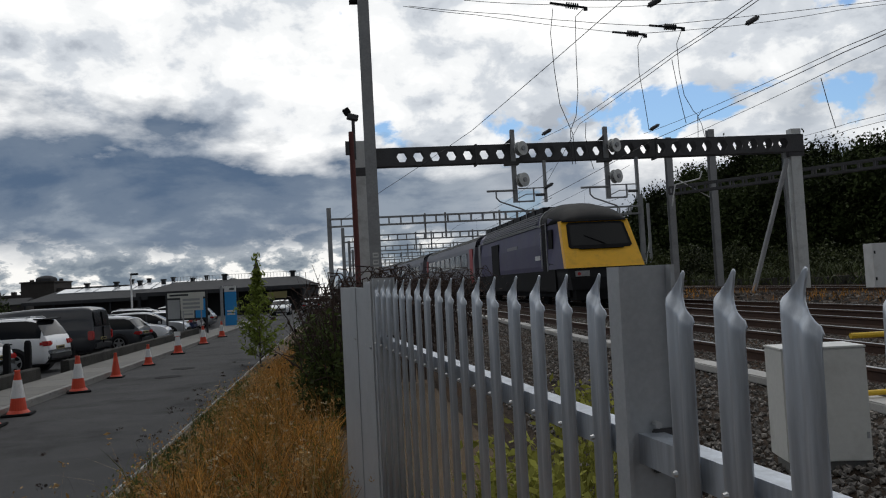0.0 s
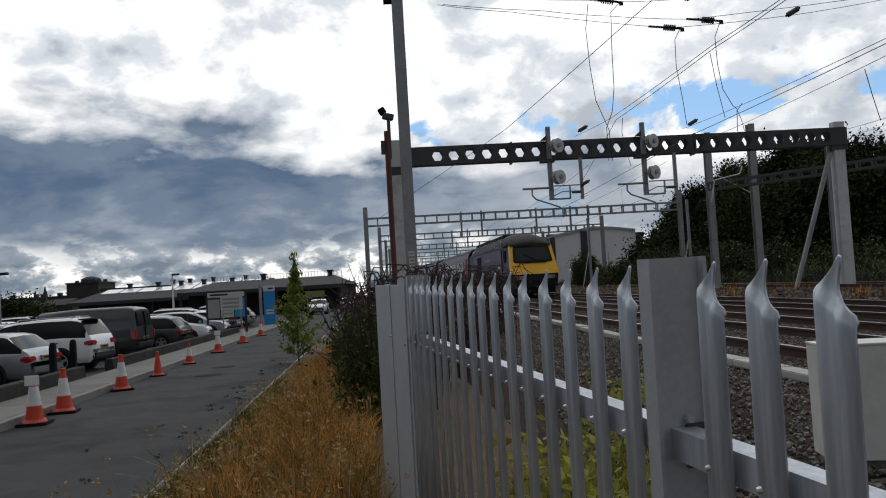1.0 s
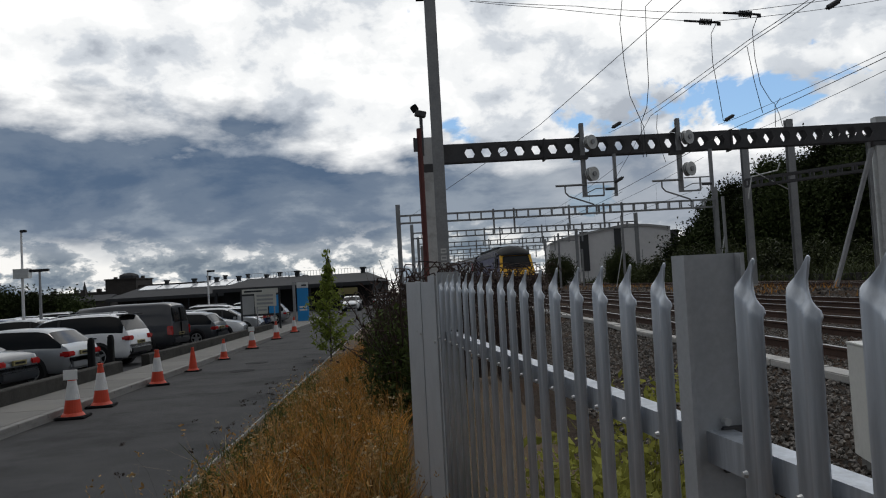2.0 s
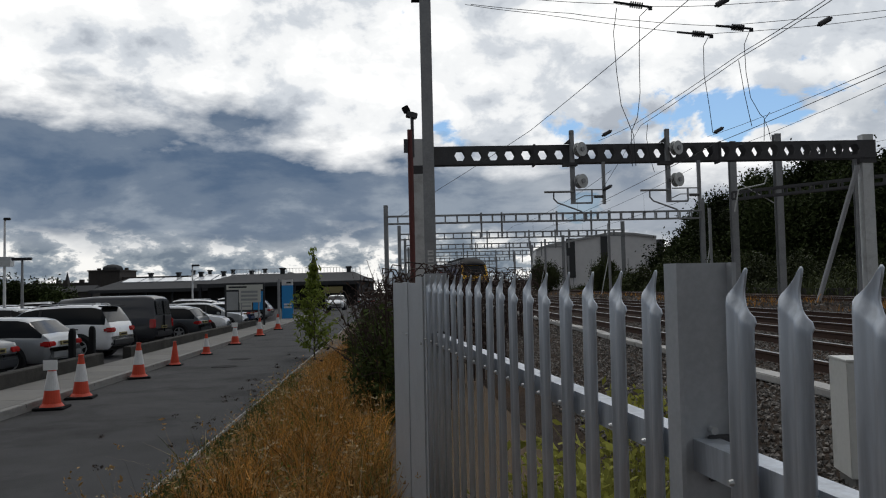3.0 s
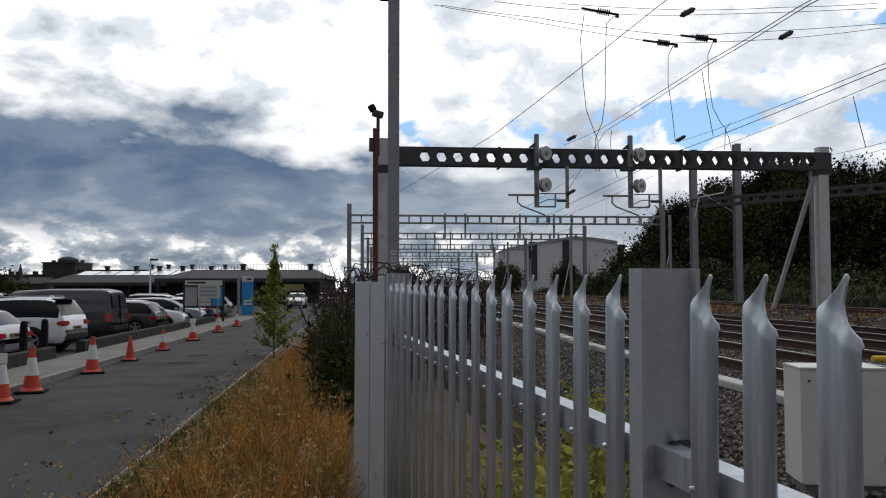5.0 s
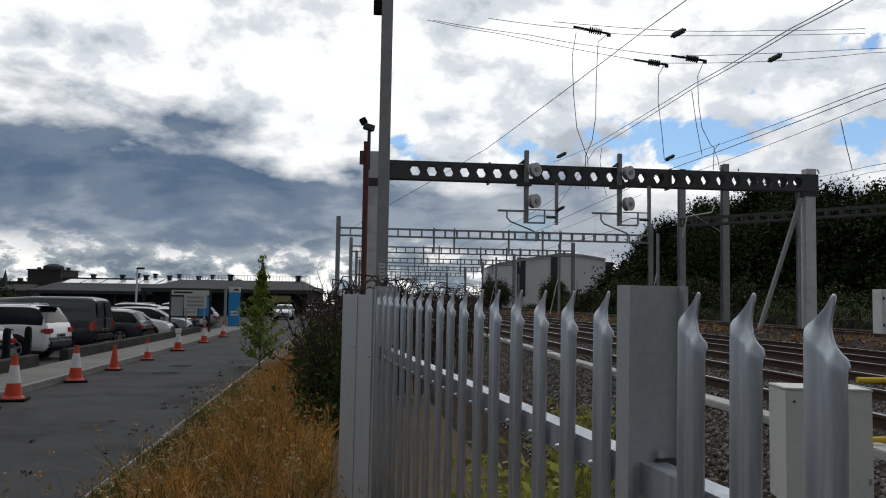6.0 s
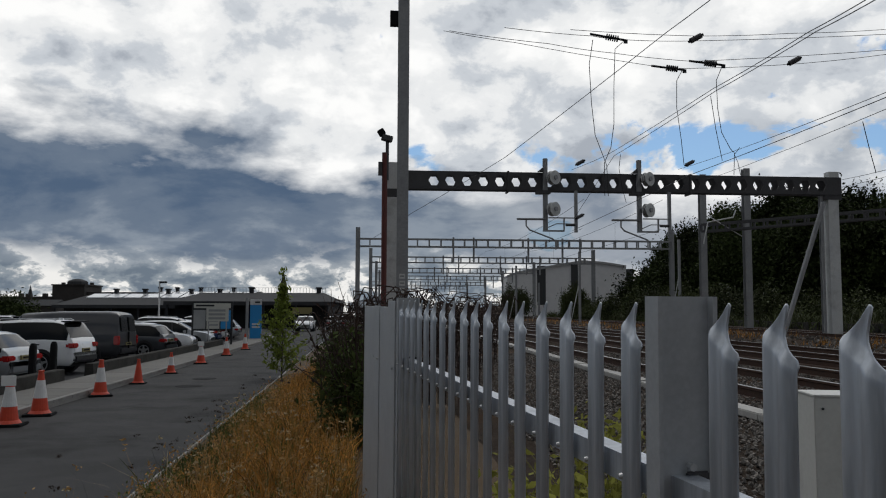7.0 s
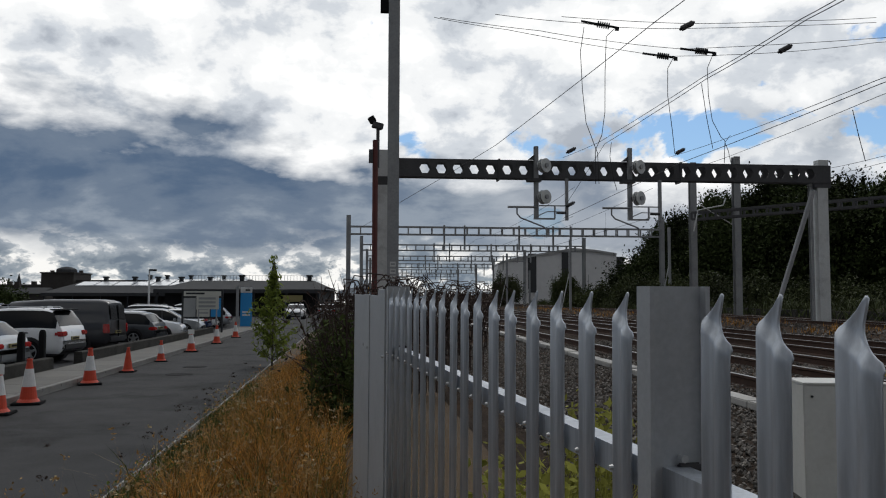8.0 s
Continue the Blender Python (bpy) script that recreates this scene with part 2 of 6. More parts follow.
def tube(p, q, r, bm=None, n=8, r2=None, caps=True):
    bm = bm or bmesh.new()
    p, q = Vector(p), Vector(q)
    turn = (q - p).to_track_quat("Z", "Y").to_matrix()
    rings = []
    for c, rad in ((p, r), (q, r if r2 is None else r2)):
        rings.append([bm.verts.new(c + turn @ Vector((rad * math.cos(a), rad * math.sin(a), 0))) for a in (2 * math.pi * i / n for i in range(n))])
    for i in range(n):
        bm.faces.new((rings[0][i], rings[0][(i + 1) % n], rings[1][(i + 1) % n], rings[1][i]))
    if caps:
        bm.faces.new(rings[0][::-1])
        bm.faces.new(rings[1])
    return bm


def pipe(points, r, bm=None, n=6):
    """A bent tube through the points, one closed skin."""
    bm = bm or bmesh.new()
    pts = [Vector(p) for p in points]
    rings, up = [], None
    for i, p in enumerate(pts):
        d = (pts[min(i + 1, len(pts) - 1)] - pts[max(i - 1, 0)]).normalized()
        up = up or (Vector((0, 0, 1)) if abs(d.z) < 0.9 else Vector((1, 0, 0)))
        side = d.cross(up).normalized()
        up = side.cross(d).normalized()
        rings.append([p + (side * math.cos(a) + up * math.sin(a)) * r for a in (2 * math.pi * k / n for k in range(n))])
    return loft(rings, bm)


def extrude(outline, axis, lo, hi, bm=None):
    """A flat outline (list of pairs) pushed along an axis."""
    bm = bm or bmesh.new()

    def at(p, h):
        v = list(p)
        v.insert(axis, h)
        return bm.verts.new(v)

    a, b = [at(p, lo) for p in outline], [at(p, hi) for p in outline]
    k = len(outline)
    for i in range(k):
        bm.faces.new((a[i], a[(i + 1) % k], b[(i + 1) % k], b[i]))
    bm.faces.new(a[::-1])
    bm.faces.new(b)
    return bm


def loft(rings, bm=None, closed=True, caps=True):
    bm = bm or bmesh.new()
    rows = [[bm.verts.new(p) for p in r] for r in rings]
    k = len(rings[0])
    for a, b in zip(rows, rows[1:]):
        for i in range(k if closed else k - 1):
            bm.faces.new((a[i], a[(i + 1) % k], b[(i + 1) % k], b[i]))
    if caps and closed:
        bm.faces.new(rows[0][::-1])
        bm.faces.new(rows[-1])
    return bm


def interp(table, y):
    return float(np.interp(y, [p[0] for p in table], [p[1] for p in table]))


def i_beam(w, d, h, t=0.012, bm=None, x=0.0, y=0.0, z=0.0):
    """An upright I section: flanges w wide lie across x, the web d deep runs along y."""
    half = [(-w / 2, -d / 2), (w / 2, -d / 2), (w / 2, -d / 2 + t), (t / 2, -d / 2 + t), (t / 2, d / 2 - t), (w / 2, d / 2 - t), (w / 2, d / 2), (-w / 2, d / 2),
            (-w / 2, d / 2 - t), (-t / 2, d / 2 - t), (-t / 2, -d / 2 + t), (-w / 2, -d / 2 + t)]
    return extrude([(x + a, y + b) for a, b in half], 2, z, z + h, bm)


def sheet_mesh(name, verts, faces, mat, smooth=False):
    me = bpy.data.meshes.new(name)
    me.from_pydata([tuple(v) for v in verts], [], faces)
    me.materials.append(mat)
    me.update()
    if smooth:
        me.polygons.foreach_set("use_smooth", [True] * len(me.polygons))
    return me


def leaf_mesh(name, centres, size, mat, rng, aspect=0.5, droop=0.0):
    """Small pointed leaves, one rhombus each, scattered at the given centres."""
    n = len(centres)
    c = np.asarray(centres)
    d = rng.normal(size=(n, 3))
    d[:, 2] -= droop
    d /= np.linalg.norm(d, axis=1)[:, None]
    e = np.cross(d, rng.normal(size=(n, 3)))
    e /= np.linalg.norm(e, axis=1)[:, None]
    s = size * rng.uniform(0.6, 1.4, (n, 1))
    v = np.stack([c - d * s, c + e * s * aspect, c + d * s, c - e * s * aspect], 1).reshape(-1, 3)
    f = [(4 * i, 4 * i + 1, 4 * i + 2, 4 * i + 3) for i in range(n)]
    return sheet_mesh(name, v, f, mat)


# ---- ground, road, car park, trackbed ----
def flat(name, m, x0, x1, y0, y1, z0, z1, mat, label, category):
    ob = part(name, box(x0, x1, y0, y1, z0, z1), mat, None, "", m)
    return tagged(ob, label, category, "", "structure")


flat("ground", pose(0, 0, 0), -2500, 2500, -600, 2500, -1.2, -0.62, GROUND, "open rough ground reaching to the skyline", "ground")
car_park = flat("car_park", RD, -140, -6.9, -25, 190, -0.6, PARK, PARKING, "worn grey asphalt car park surface", "car park")
far_yard = flat("yard", RD, -6.9, 6, 62, 190, -0.6, 0.002, ASPHALT, "grey asphalt yard beside the station", "yard")
road = flat("road", RD, -5.34, -2.05, -25, 62, -0.6, 0.0, ASPHALT, "dark grey patched asphalt service road", "road")


def kerbs():
    base = flat("pavement", RD, -6.65, -5.48, -25, 58, -0.6, 0.10, PAVING, "pale worn concrete pavement beside the road", "pavement")
    slab = finish("slab", box(-0.58, 0.58, -0.744, 0.744, 0.0, 0.022, bevel=0.004), PAVING)
    for i in range(48):
        piece("slab", slab, base, pose(-6.065, -12 + i * 1.5, 0.1))
    k = flat("kerb", RD, -5.478, -5.342, -25, 58, -0.6, 0.06, KERB, "worn concrete kerb along the road", "kerb")
    stone = finish("kerbstone", box(-0.068, 0.068, -0.452, 0.452, 0.0, 0.062, bevel=0.008), KERB)
    for i in range(78):
        piece("kerbstone", stone, k, pose(-5.41, -12 + i * 0.915, 0.06, 0, 0, random.uniform(-0.25, 0.25)))
    edge = flat("edging", RD, -2.05, -2.0, -25, 44, -0.3, -0.012, KERB, "thin pale concrete edging along the road", "edging")
    bar = finish("edging_stone", box(-0.010, 0.010, -0.449, 0.449, 0.0, 0.06, bevel=0.003), TROUGH)
    for i in range(58):
        piece("edging_stone", bar, edge, pose(-2.025 + random.uniform(-.008, .008), -4 + i * 0.905, -0.04, 0, 0, random.uniform(-0.5, 0.5)))


kerbs()


def verge():
    bm = bmesh.new()
    nx, ny = 30, 60
    rows = []
    for j in range(ny + 1):
        row = []
        for i in range(nx + 1):
            u, v = -2.0 + 5.0 * i / nx, -6 + 50 * j / ny
            z = 0.0 + 0.14 * min(1, i / 8) + 0.05 * min(1, i / 3) * noise.noise((u * 1.3, v * 0.9, 0))
            row.append(bm.verts.new((u, v, z)))
        rows.append(row)
    for a, b in zip(rows, rows[1:]):
        for i in range(nx):
            bm.faces.new((a[i], a[i + 1], b[i + 1], b[i]))
    ob = part("verge", bm, SOIL, None, "", RD, True)
    tagged(ob, "dry sandy verge of bare soil under tall grass", "verge", "", "structure")


verge()


def trackbed():
    bm = bmesh.new()
    prof = [(0.4, -0.4), (1.2, 0.1), (2.6, 0.32), (3.6, 0.42), (4.2, 0.44), (10, 0.47), (14.5, 0.47), (15.5, 0.55), (18, 0.52), (24, 0.68), (30, 1.0), (70, 4.0), (140, 7.0)]
    rows = [[bm.verts.new((u, v, z + (0.02 if 0 < j < 39 else 0) * math.sin(j * 3 + u))) for u, z in prof] for j, v in enumerate(np.linspace(-30, 420, 40))]
    for a, b in zip(rows, rows[1:]):
        for i in range(len(prof) - 1):
            bm.faces.new((a[i], a[i + 1], b[i + 1], b[i]))
    ob = part("trackbed", bm, BALLAST, None, "", TR)
    return tagged(ob, "brown stone ballast bed under the railway tracks", "trackbed", "", "structure")


trackbed()


def rail_profile():
    h = [(-0.036, 0.0), (-0.036, -0.03), (-0.012, -0.045), (-0.012, -0.13), (-0.07, -0.145), (-0.07, -0.158)]
    return h + [(-x, z) for x, z in reversed(h)]


def bend(v):
    """The lines curve gently away to the left beyond the gantry."""
    if v < 10:
        return 0.0
    if v < 90:
        return -0.00045 * (v - 10) ** 2
    return -2.88 - 0.072 * (v - 90)


def heading(v):
    return math.degrees(math.atan((bend(v - 0.5) - bend(v + 0.5))))


def tracks():
    sleeper = finish("sleeper", box(-1.25, 1.25, -0.13, 0.13, -0.2, 0.0, bevel=0.02), SLEEPER)
    ways = [-25, 0, 10] + list(range(16, 91, 6)) + [120, 160, 220, 300]
    for k, (c, z) in enumerate(((5.85, RAIL - 0.02), (8.6, RAIL), (11.4, RAIL), (19.8, RAIL + 0.06))):
        t = thing("railway_track", TR @ pose(c, 0, z), "rusty steel rails on dirty concrete sleepers", "railway track", "railway tracks")
        f = bend if k < 3 else (lambda v: 0.0)
        for side in (-0.753, 0.753):
            part("rail", loft([[(x + side + f(v), v, y) for x, y in rail_profile()] for v in ways]), RUST, t)
            part("rail_head", loft([[(x + side + f(v), v, y) for x, y in ((-0.03, 0.0), (0.03, 0.0), (0.03, 0.004), (-0.03, 0.004))] for v in ways]), RAILTOP, t, "polished running surface")
        count = 62 if k < 3 else 40
        for i in range(count):
            v = 3.0 + i * 0.7
            piece("sleeper", sleeper, t, pose(f(v), v, -0.155, 0, 0, heading(v) if k < 3 else 0))
        bm = bmesh.new()
        for i in range(120):
            y = 3.0 + (count + i) * 0.7
            box(-1.25 + f(y), 1.25 + f(y), y - 0.13, y + 0.13, -0.3, -0.155, bm)
        tagged(part("far_sleepers", bm, SLEEPER, t), kind="stuff")


tracks()


# ---- steel palisade fence ----
BOLT = material("zinc_bolt", (0.48, 0.49, 0.49), 0.35, 0.4, vary=0.05, bump=0)
def pale_mesh():
    """W-section pale; the head is cut to one spike, higher on one shoulder, and folded outwards."""
    cols = [(-0.034, 1.763), (-0.030, 1.767), (-0.025, 1.771), (-0.020, 1.775), (-0.016, 1.780), (-0.012, 1.788), (-0.009, 1.800), (-0.006, 1.8045), (-0.003, 1.801), (-0.001, 1.788), (0.001, 1.772),
            (0.004, 1.761), (0.008, 1.754), (0.013, 1.748), (0.018, 1.743), (0.025, 1.736), (0.030, 1.731), (0.034, 1.722)]
    t = 0.0018
    rings = []
    section = ((0.0, 0.0005), (0.005, 0.0005), (0.010, -0.0015), (0.015, -0.0035), (0.021, -0.0035), (0.026, -0.001), (0.031, 0.003), (0.034, 0.006))
    for x, top in cols:
        y = interp(section, abs(x))
        fold = 1.740 - 0.70 * x  # the crease runs down across the face
        fold = min(fold, top - 0.003)
        lev = [(0.0, y), (1.66, y), (fold - 0.008, y)]
        for k in (0.0, 0.2, 0.4, 0.6, 0.8, 0.93, 1.0):
            z = fold + k * (top - fold)
            lift = z - fold
            back = 0.6 * min(lift, 0.016) + 0.05 * max(0.0, lift - 0.016)
            flat = 1 - min(1.0, max(0.0, lift - 0.02) * 16)
            lev.append((z, y * flat + back + 0.001))
        lean = lambda z: x + 0.013 * min(1.0, max(0.0, (z - 1.762) / 0.038)) ** 1.2
        front = [(lean(z), yy - t, z) for z, yy in lev]
        back_face = [(lean(z), yy + t, z) for z, yy in lev]
        rings.append(front + back_face[::-1])
    return loft(rings)


def fence():
    """Runs along v of the fence frame at u = 0.69; its top climbs slightly."""
    f = thing("palisade_fence", FE @ pose(0.655, 0, -0.152, 1.05, 0, 0), "grey galvanised steel palisade fence with splayed spiked pales", "fence")
    pale = finish("pale", pale_mesh(), GALV, True)
    bolt = finish("bolt", tube((0, -0.015, 0), (0, -0.022, 0), 0.006, n=8, r2=0.004), BOLT)
    rows = [-1.36 + 0.16 * k for k in range(9)] + [0.195, 0.355, 0.516, 0.677, 0.837, 0.994, 1.136] + [1.448 + 0.1632 * k for k in range(17)]
    for v in rows:
        p = piece("pale", pale, f, pose(0, v, 0, random.uniform(-0.12, 0.12), random.uniform(-0.15, 0.15), -90 + random.uniform(-1.2, 1.2)))
        for z in (1.482, 0.30):
            piece("bolt", bolt, p, pose(0.0, 0, z))
    for z in (1.455, 0.26):
        part("rail", extrude([(0.02, z), (0.026, z), (0.026, z + 0.048), (0.066, z + 0.048), (0.066, z + 0.054), (0.02, z + 0.054)], 1, -1.47, 4.28), GALV, f, "angle-iron fence rail")
    for v in (-1.45, 1.325, 4.10):
        flange, web, lo, hi = 0.024, 0.0045, -0.012, 0.1
        outline = [(lo, v - flange), (lo + 0.008, v - flange), (lo + 0.008, v - web), (hi - 0.008, v - web), (hi - 0.008, v - flange), (hi, v - flange), (hi, v + flange), (hi - 0.008, v + flange), (hi - 0.008, v + web), (lo + 0.008, v + web), (lo + 0.008, v + flange), (lo, v + flange)]
        p = part("post", extrude(outline, 2, 0, 1.815), POSTGALV, f, "I-section galvanised fence post")
        for z in (1.455, 0.26):
            # dark colour of the cleat stands in for the shadow below the bolt
            part("cleat", box(0.045, 0.088, v - 0.014, v - 0.005, z - 0.02, z + 0.06, bevel=0.003), BOOM, p, "steel rail cleat coloured dark for the shadow at the joint")
            part("bolt", tube((0.05, v - 0.012, z + 0.07), (0.05, v - 0.026, z + 0.07), 0.007, n=8), BOLT, p)
    # flat-topped plates closing the end of the run
    for x0, x1, v0, v1, z in ((-0.020, -0.006, 4.13, 4.38, 1.80), (-0.004, 0.008, 4.382, 4.80, 1.765), (-0.008, 0.004, 4.802, 5.04, 1.768), (0.004, 0.014, 5.042, 5.64, 1.762)):
        p = part("end_plate", box(x0, x1, v0, v1, 0, z, bevel=0.003), POSTGALV, f, "flat galvanised end plate")
        for zz in (0.3, 1.45):
            part("bolt", tube((x0, v0 + 0.06, zz), (x0 - 0.008, v0 + 0.06, zz), 0.007, n=8), BOLT, p)


fence()


# ---- overhead line structures ----
def hex_boom(length, depth, z, y, pitch, start, skip=()):
    """A castellated beam along x: two channels whose webs are pierced by hexagons."""
    bm = bmesh.new()
    hw, t = 0.28, 0.02
    for zz in (z - depth / 2, z + depth / 2 - t):
        box(0, length, y - hw - 0.02, y - hw + 0.1, zz, zz + t, bm)
        box(0, length, y + hw - 0.1, y + hw + 0.02, zz, zz + t, bm)
    for k in range(int(length / 1.43)):
        box(k * 1.43 + 0.3, k * 1.43 + 0.38, y - hw, y + hw, z - depth / 2 + t + 0.004, z - depth / 2 + t + 0.012, bm)
    n = int((length - start) / pitch)
    r, half = depth * 0.31, pitch / 2
    z0, z1 = z - depth / 2 + t, z + depth / 2 - t
    for yc in (y - hw, y + hw):
        box(0, start, yc - 0.01, yc + 0.01, z0, z1, bm)
        box(start + n * pitch, length, yc - 0.01, yc + 0.01, z0, z1, bm)
        for i in range(n):
            c = start + (i + 0.5) * pitch
            hexa = [(c + r * math.cos(a), z + r * math.sin(a) * 1.1) for a in (math.pi / 3 * k for k in range(6))]
            outer = [(c + half, z), (c + half, z1), (c - half, z1), (c - half, z), (c - half, z0), (c + half, z0)]
            for yy in (yc - 0.01, yc + 0.01):
                a = [bm.verts.new((p[0], yy, p[1])) for p in hexa]
                b = [bm.verts.new((p[0], yy, p[1])) for p in outer]
                for k in range(6):
                    bm.faces.new((a[k], a[(k + 1) % 6], b[(k + 1) % 6], b[k]))
            a = [bm.verts.new((p[0], yc - 0.01, p[1])) for p in hexa]
            b = [bm.verts.new((p[0], yc + 0.01, p[1])) for p in hexa]
            for k in range(6):
                bm.faces.new((a[k], a[(k + 1) % 6], b[(k + 1) % 6], b[k]))
    return bm


EYE = 1.65


def portal():
    v, z = 34.0, EYE + 5.72 - 0.21
    u0, u1 = 0.72, 20.25
    g = thing("portal_gantry", TR @ pose(u0, v, 0), "grey steel railway portal gantry with castellated beam", "gantry")
    w = u1 - u0
    part("beam", hex_boom(w + 0.1, 0.78, z, 0, 0.715, 1.15), BOOM, g, "dark steel beam with hexagonal holes")
    for x in (4.7, 12.75):
        part("splice", box(x - 0.04, x + 0.04, -0.34, 0.34, z - 0.47, z + 0.43), BOOM, g)
    part("left_column", i_beam(0.42, 0.42, z + 0.75 + 0.4, 0.03, z=-0.4, x=-0.27), MASTPALE, g, "pale galvanised steel column")
    part("right_column", box(w - 0.5, w - 0.02, -0.24, 0.24, 0.4, z - 0.42), MASTPALE, g, "pale galvanised steel column")
    part("column_head", box(w - 0.62, w + 0.12, -0.26, 0.26, z - 0.6, z - 0.39), BOOM, g)
    part("column_cap", box(w - 0.42, w + 0.05, -0.2, 0.2, z + 0.39, z + 0.66), MASTPALE, g)
    part("ladder", i_beam(0.12, 0.2, z - 0.9, 0.015, z=0.5, x=w - 0.72), MASTGREY, g)
    part("brace", pipe([(w - 2.75, -0.3, 0.6), (w - 0.75, -0.3, z - 0.75)], 0.11, n=8), MASTGREY, g, "slanting steel back stay")
    part("beam_shoe", box(-0.5, -0.05, -0.22, 0.22, z - 0.75, z - 0.39), BOOM, g)


portal()


def tension_wheel(u):
    v = 33.6
    z = EYE + 5.72 - 0.21
    t = thing("tension_drop_tube", TR @ pose(u, v, z), "galvanised drop tube with spring tensioner wheels", "tensioner", "tensioners on the gantry")
    part("tube", box(-0.095, 0.095, -0.095, 0.095, -2.15, 0.98, bevel=0.02), MASTGREY, t)
    for zz, yy in ((0.1, -0.35), (-1.25, -0.35)):
        axis = Vector((0.55, -0.835, 0)).normalized()
        c = Vector((0.30, yy, zz))
        wh = part("drum", tube(c - axis * 0.13, c + axis * 0.10, 0.235, n=20), BOOM, t, "dark grooved spring drum")
        for o, rr in ((-0.13, 0.30), (-0.06, 0.265), (0.02, 0.265), (0.09, 0.30)):
            part("flange", tube(c + axis * (o - 0.012), c + axis * (o + 0.012), rr, n=22), MASTPALE, wh, "grey drum flange")
        part("hub", tube(c + axis * 0.10, c + axis * 0.16, 0.10, n=14), MASTGREY, wh)
        part("carrier", box(0.02, 0.24, yy + 0.05, yy + 0.3, zz - 0.07, zz + 0.07), BOOM, t)
    part("top_bracket", extrude([(-0.34, 0.4), (-0.1, 0.6), (-0.1, 0.4)], 1, -0.15, 0.1), BOOM, t, "dark steel bracket")
    part("lower_bracket", box(-0.4, 0.2, -0.2, 0.2, -0.56, -0.42), BOOM, t)
    part("foot_bar", box(-0.12, 0.8, -0.15, 0.0, -2.18, -2.12), MASTGREY, t)
    part("strut", box(0.75, 0.80, -0.2, -0.1, -2.12, -1.62), MASTGREY, t)
    part("cross_bar", box(0.1, 1.27, -0.18, -0.12, -1.62, -1.575), MASTGREY, t)
    part("insulator", tube((0.85, -0.15, -1.9), (1.25, -0.15, -1.9), 0.055, n=8), BOOM, t, "dark ribbed insulator")
    part("stay_tube", pipe([(0.0, -0.15, -2.05), (0.45, -0.15, -1.85), (1.3, -0.12, -1.85)], 0.022, n=6), MASTGREY, t)
    part("drop_post", box(1.27, 1.39, -0.08, 0.08, -2.2, -0.4), MASTGREY, t)
    arm = pipe([(-1.25, -0.1, -1.66), (0.0, -0.1, -1.66)], 0.05, n=6)
    pipe([(-0.85, -0.1, -1.66), (-0.85, -0.1, -1.95), (-0.7, -0.1, -2.12), (0.3, -0.1, -2.5), (0.42, -0.1, -2.62), (0.42, -0.1, -2.95)], 0.035, arm, 6)
    part("registration_arm", arm, MASTGREY, t, "bent registration arm")


tension_wheel(7.0)
tension_wheel(11.12)


def ladder_boom(length, z, depth, bay, bm=None, y=0.0):
    bm = bm or bmesh.new()
    for yy in (y - 0.22, y + 0.22):
        for zz in (z - depth / 2, z + depth / 2):
            box(0, length, yy - 0.05, yy + 0.05, zz - 0.06, zz + 0.06, bm)
        n = int(length / bay)
        for i in range(n + 1):
            x = i * length / n
            box(x - 0.05, x + 0.05, yy - 0.04, yy + 0.04, z - depth / 2, z + depth / 2, bm)
    return bm


def far_gantries():
    rows = ((66.0, -1.9, 24.6, 126, 0.62), (87.0, -1.1, 23.5, 96, 0.6), (108.5, -0.6, 21, 77, 0.62), (130, -0.2, 20, 64, 0.6), (152, -2.0, 20, 54, 0.6), (175, -2, 19, 47, 0.6))
    for k, (v, u0, u1, px, dep) in enumerate(rows):
        z = EYE + px * v / 1414 - 0.0061 * v
        g = thing("lattice_gantry", TR @ pose(u0, v, 0), "grey steel lattice gantry spanning the tracks", "gantry", "gantries over the tracks")
        w = u1 - u0
        part("boom", ladder_boom(w, z, dep, 0.95), MASTGREY, g, "open-bay steel boom")
        for x in (0.0, w):
            part("mast", i_beam(0.36, 0.36, z + 1.25 + 0.3, 0.03, x=x, z=-0.3), MASTGREY, g)
        for x in (7.9, 9.6, 14.2, 17.1, 18.6):
            if x < w - 1:
                part("drop_post", box(x - 0.07, x + 0.07, -0.08, 0.08, z - 1.55, z + 0.5), MASTGREY, g)


far_gantries()


def mast(name, u, v, w, z0, z1, mat, label):
    m = thing(name, TR @ pose(u, v, z0), label, "mast", "overhead line masts")
    part("shaft", i_beam(w, w, z1 - z0, 0.025), mat, m)
    part("base_plate", box(-w * 0.9, w * 0.9, -w * 0.9, w * 0.9, -0.25, 0.04), TROUGH, m)
    return m


near_mast = mast("near_mast", 0.51, 19.5, 0.275, 0.1, 9.6, MASTGREY, "tall grey galvanised steel overhead line mast")
mast("mast", 18.65, 45, 0.36, 0.6, 9.55, MASTGREY, "grey galvanised steel overhead line mast")
mast("mast", 21.3, 45, 0.38, 0.6, 9.95, MASTGREY, "grey galvanised steel overhead line mast")


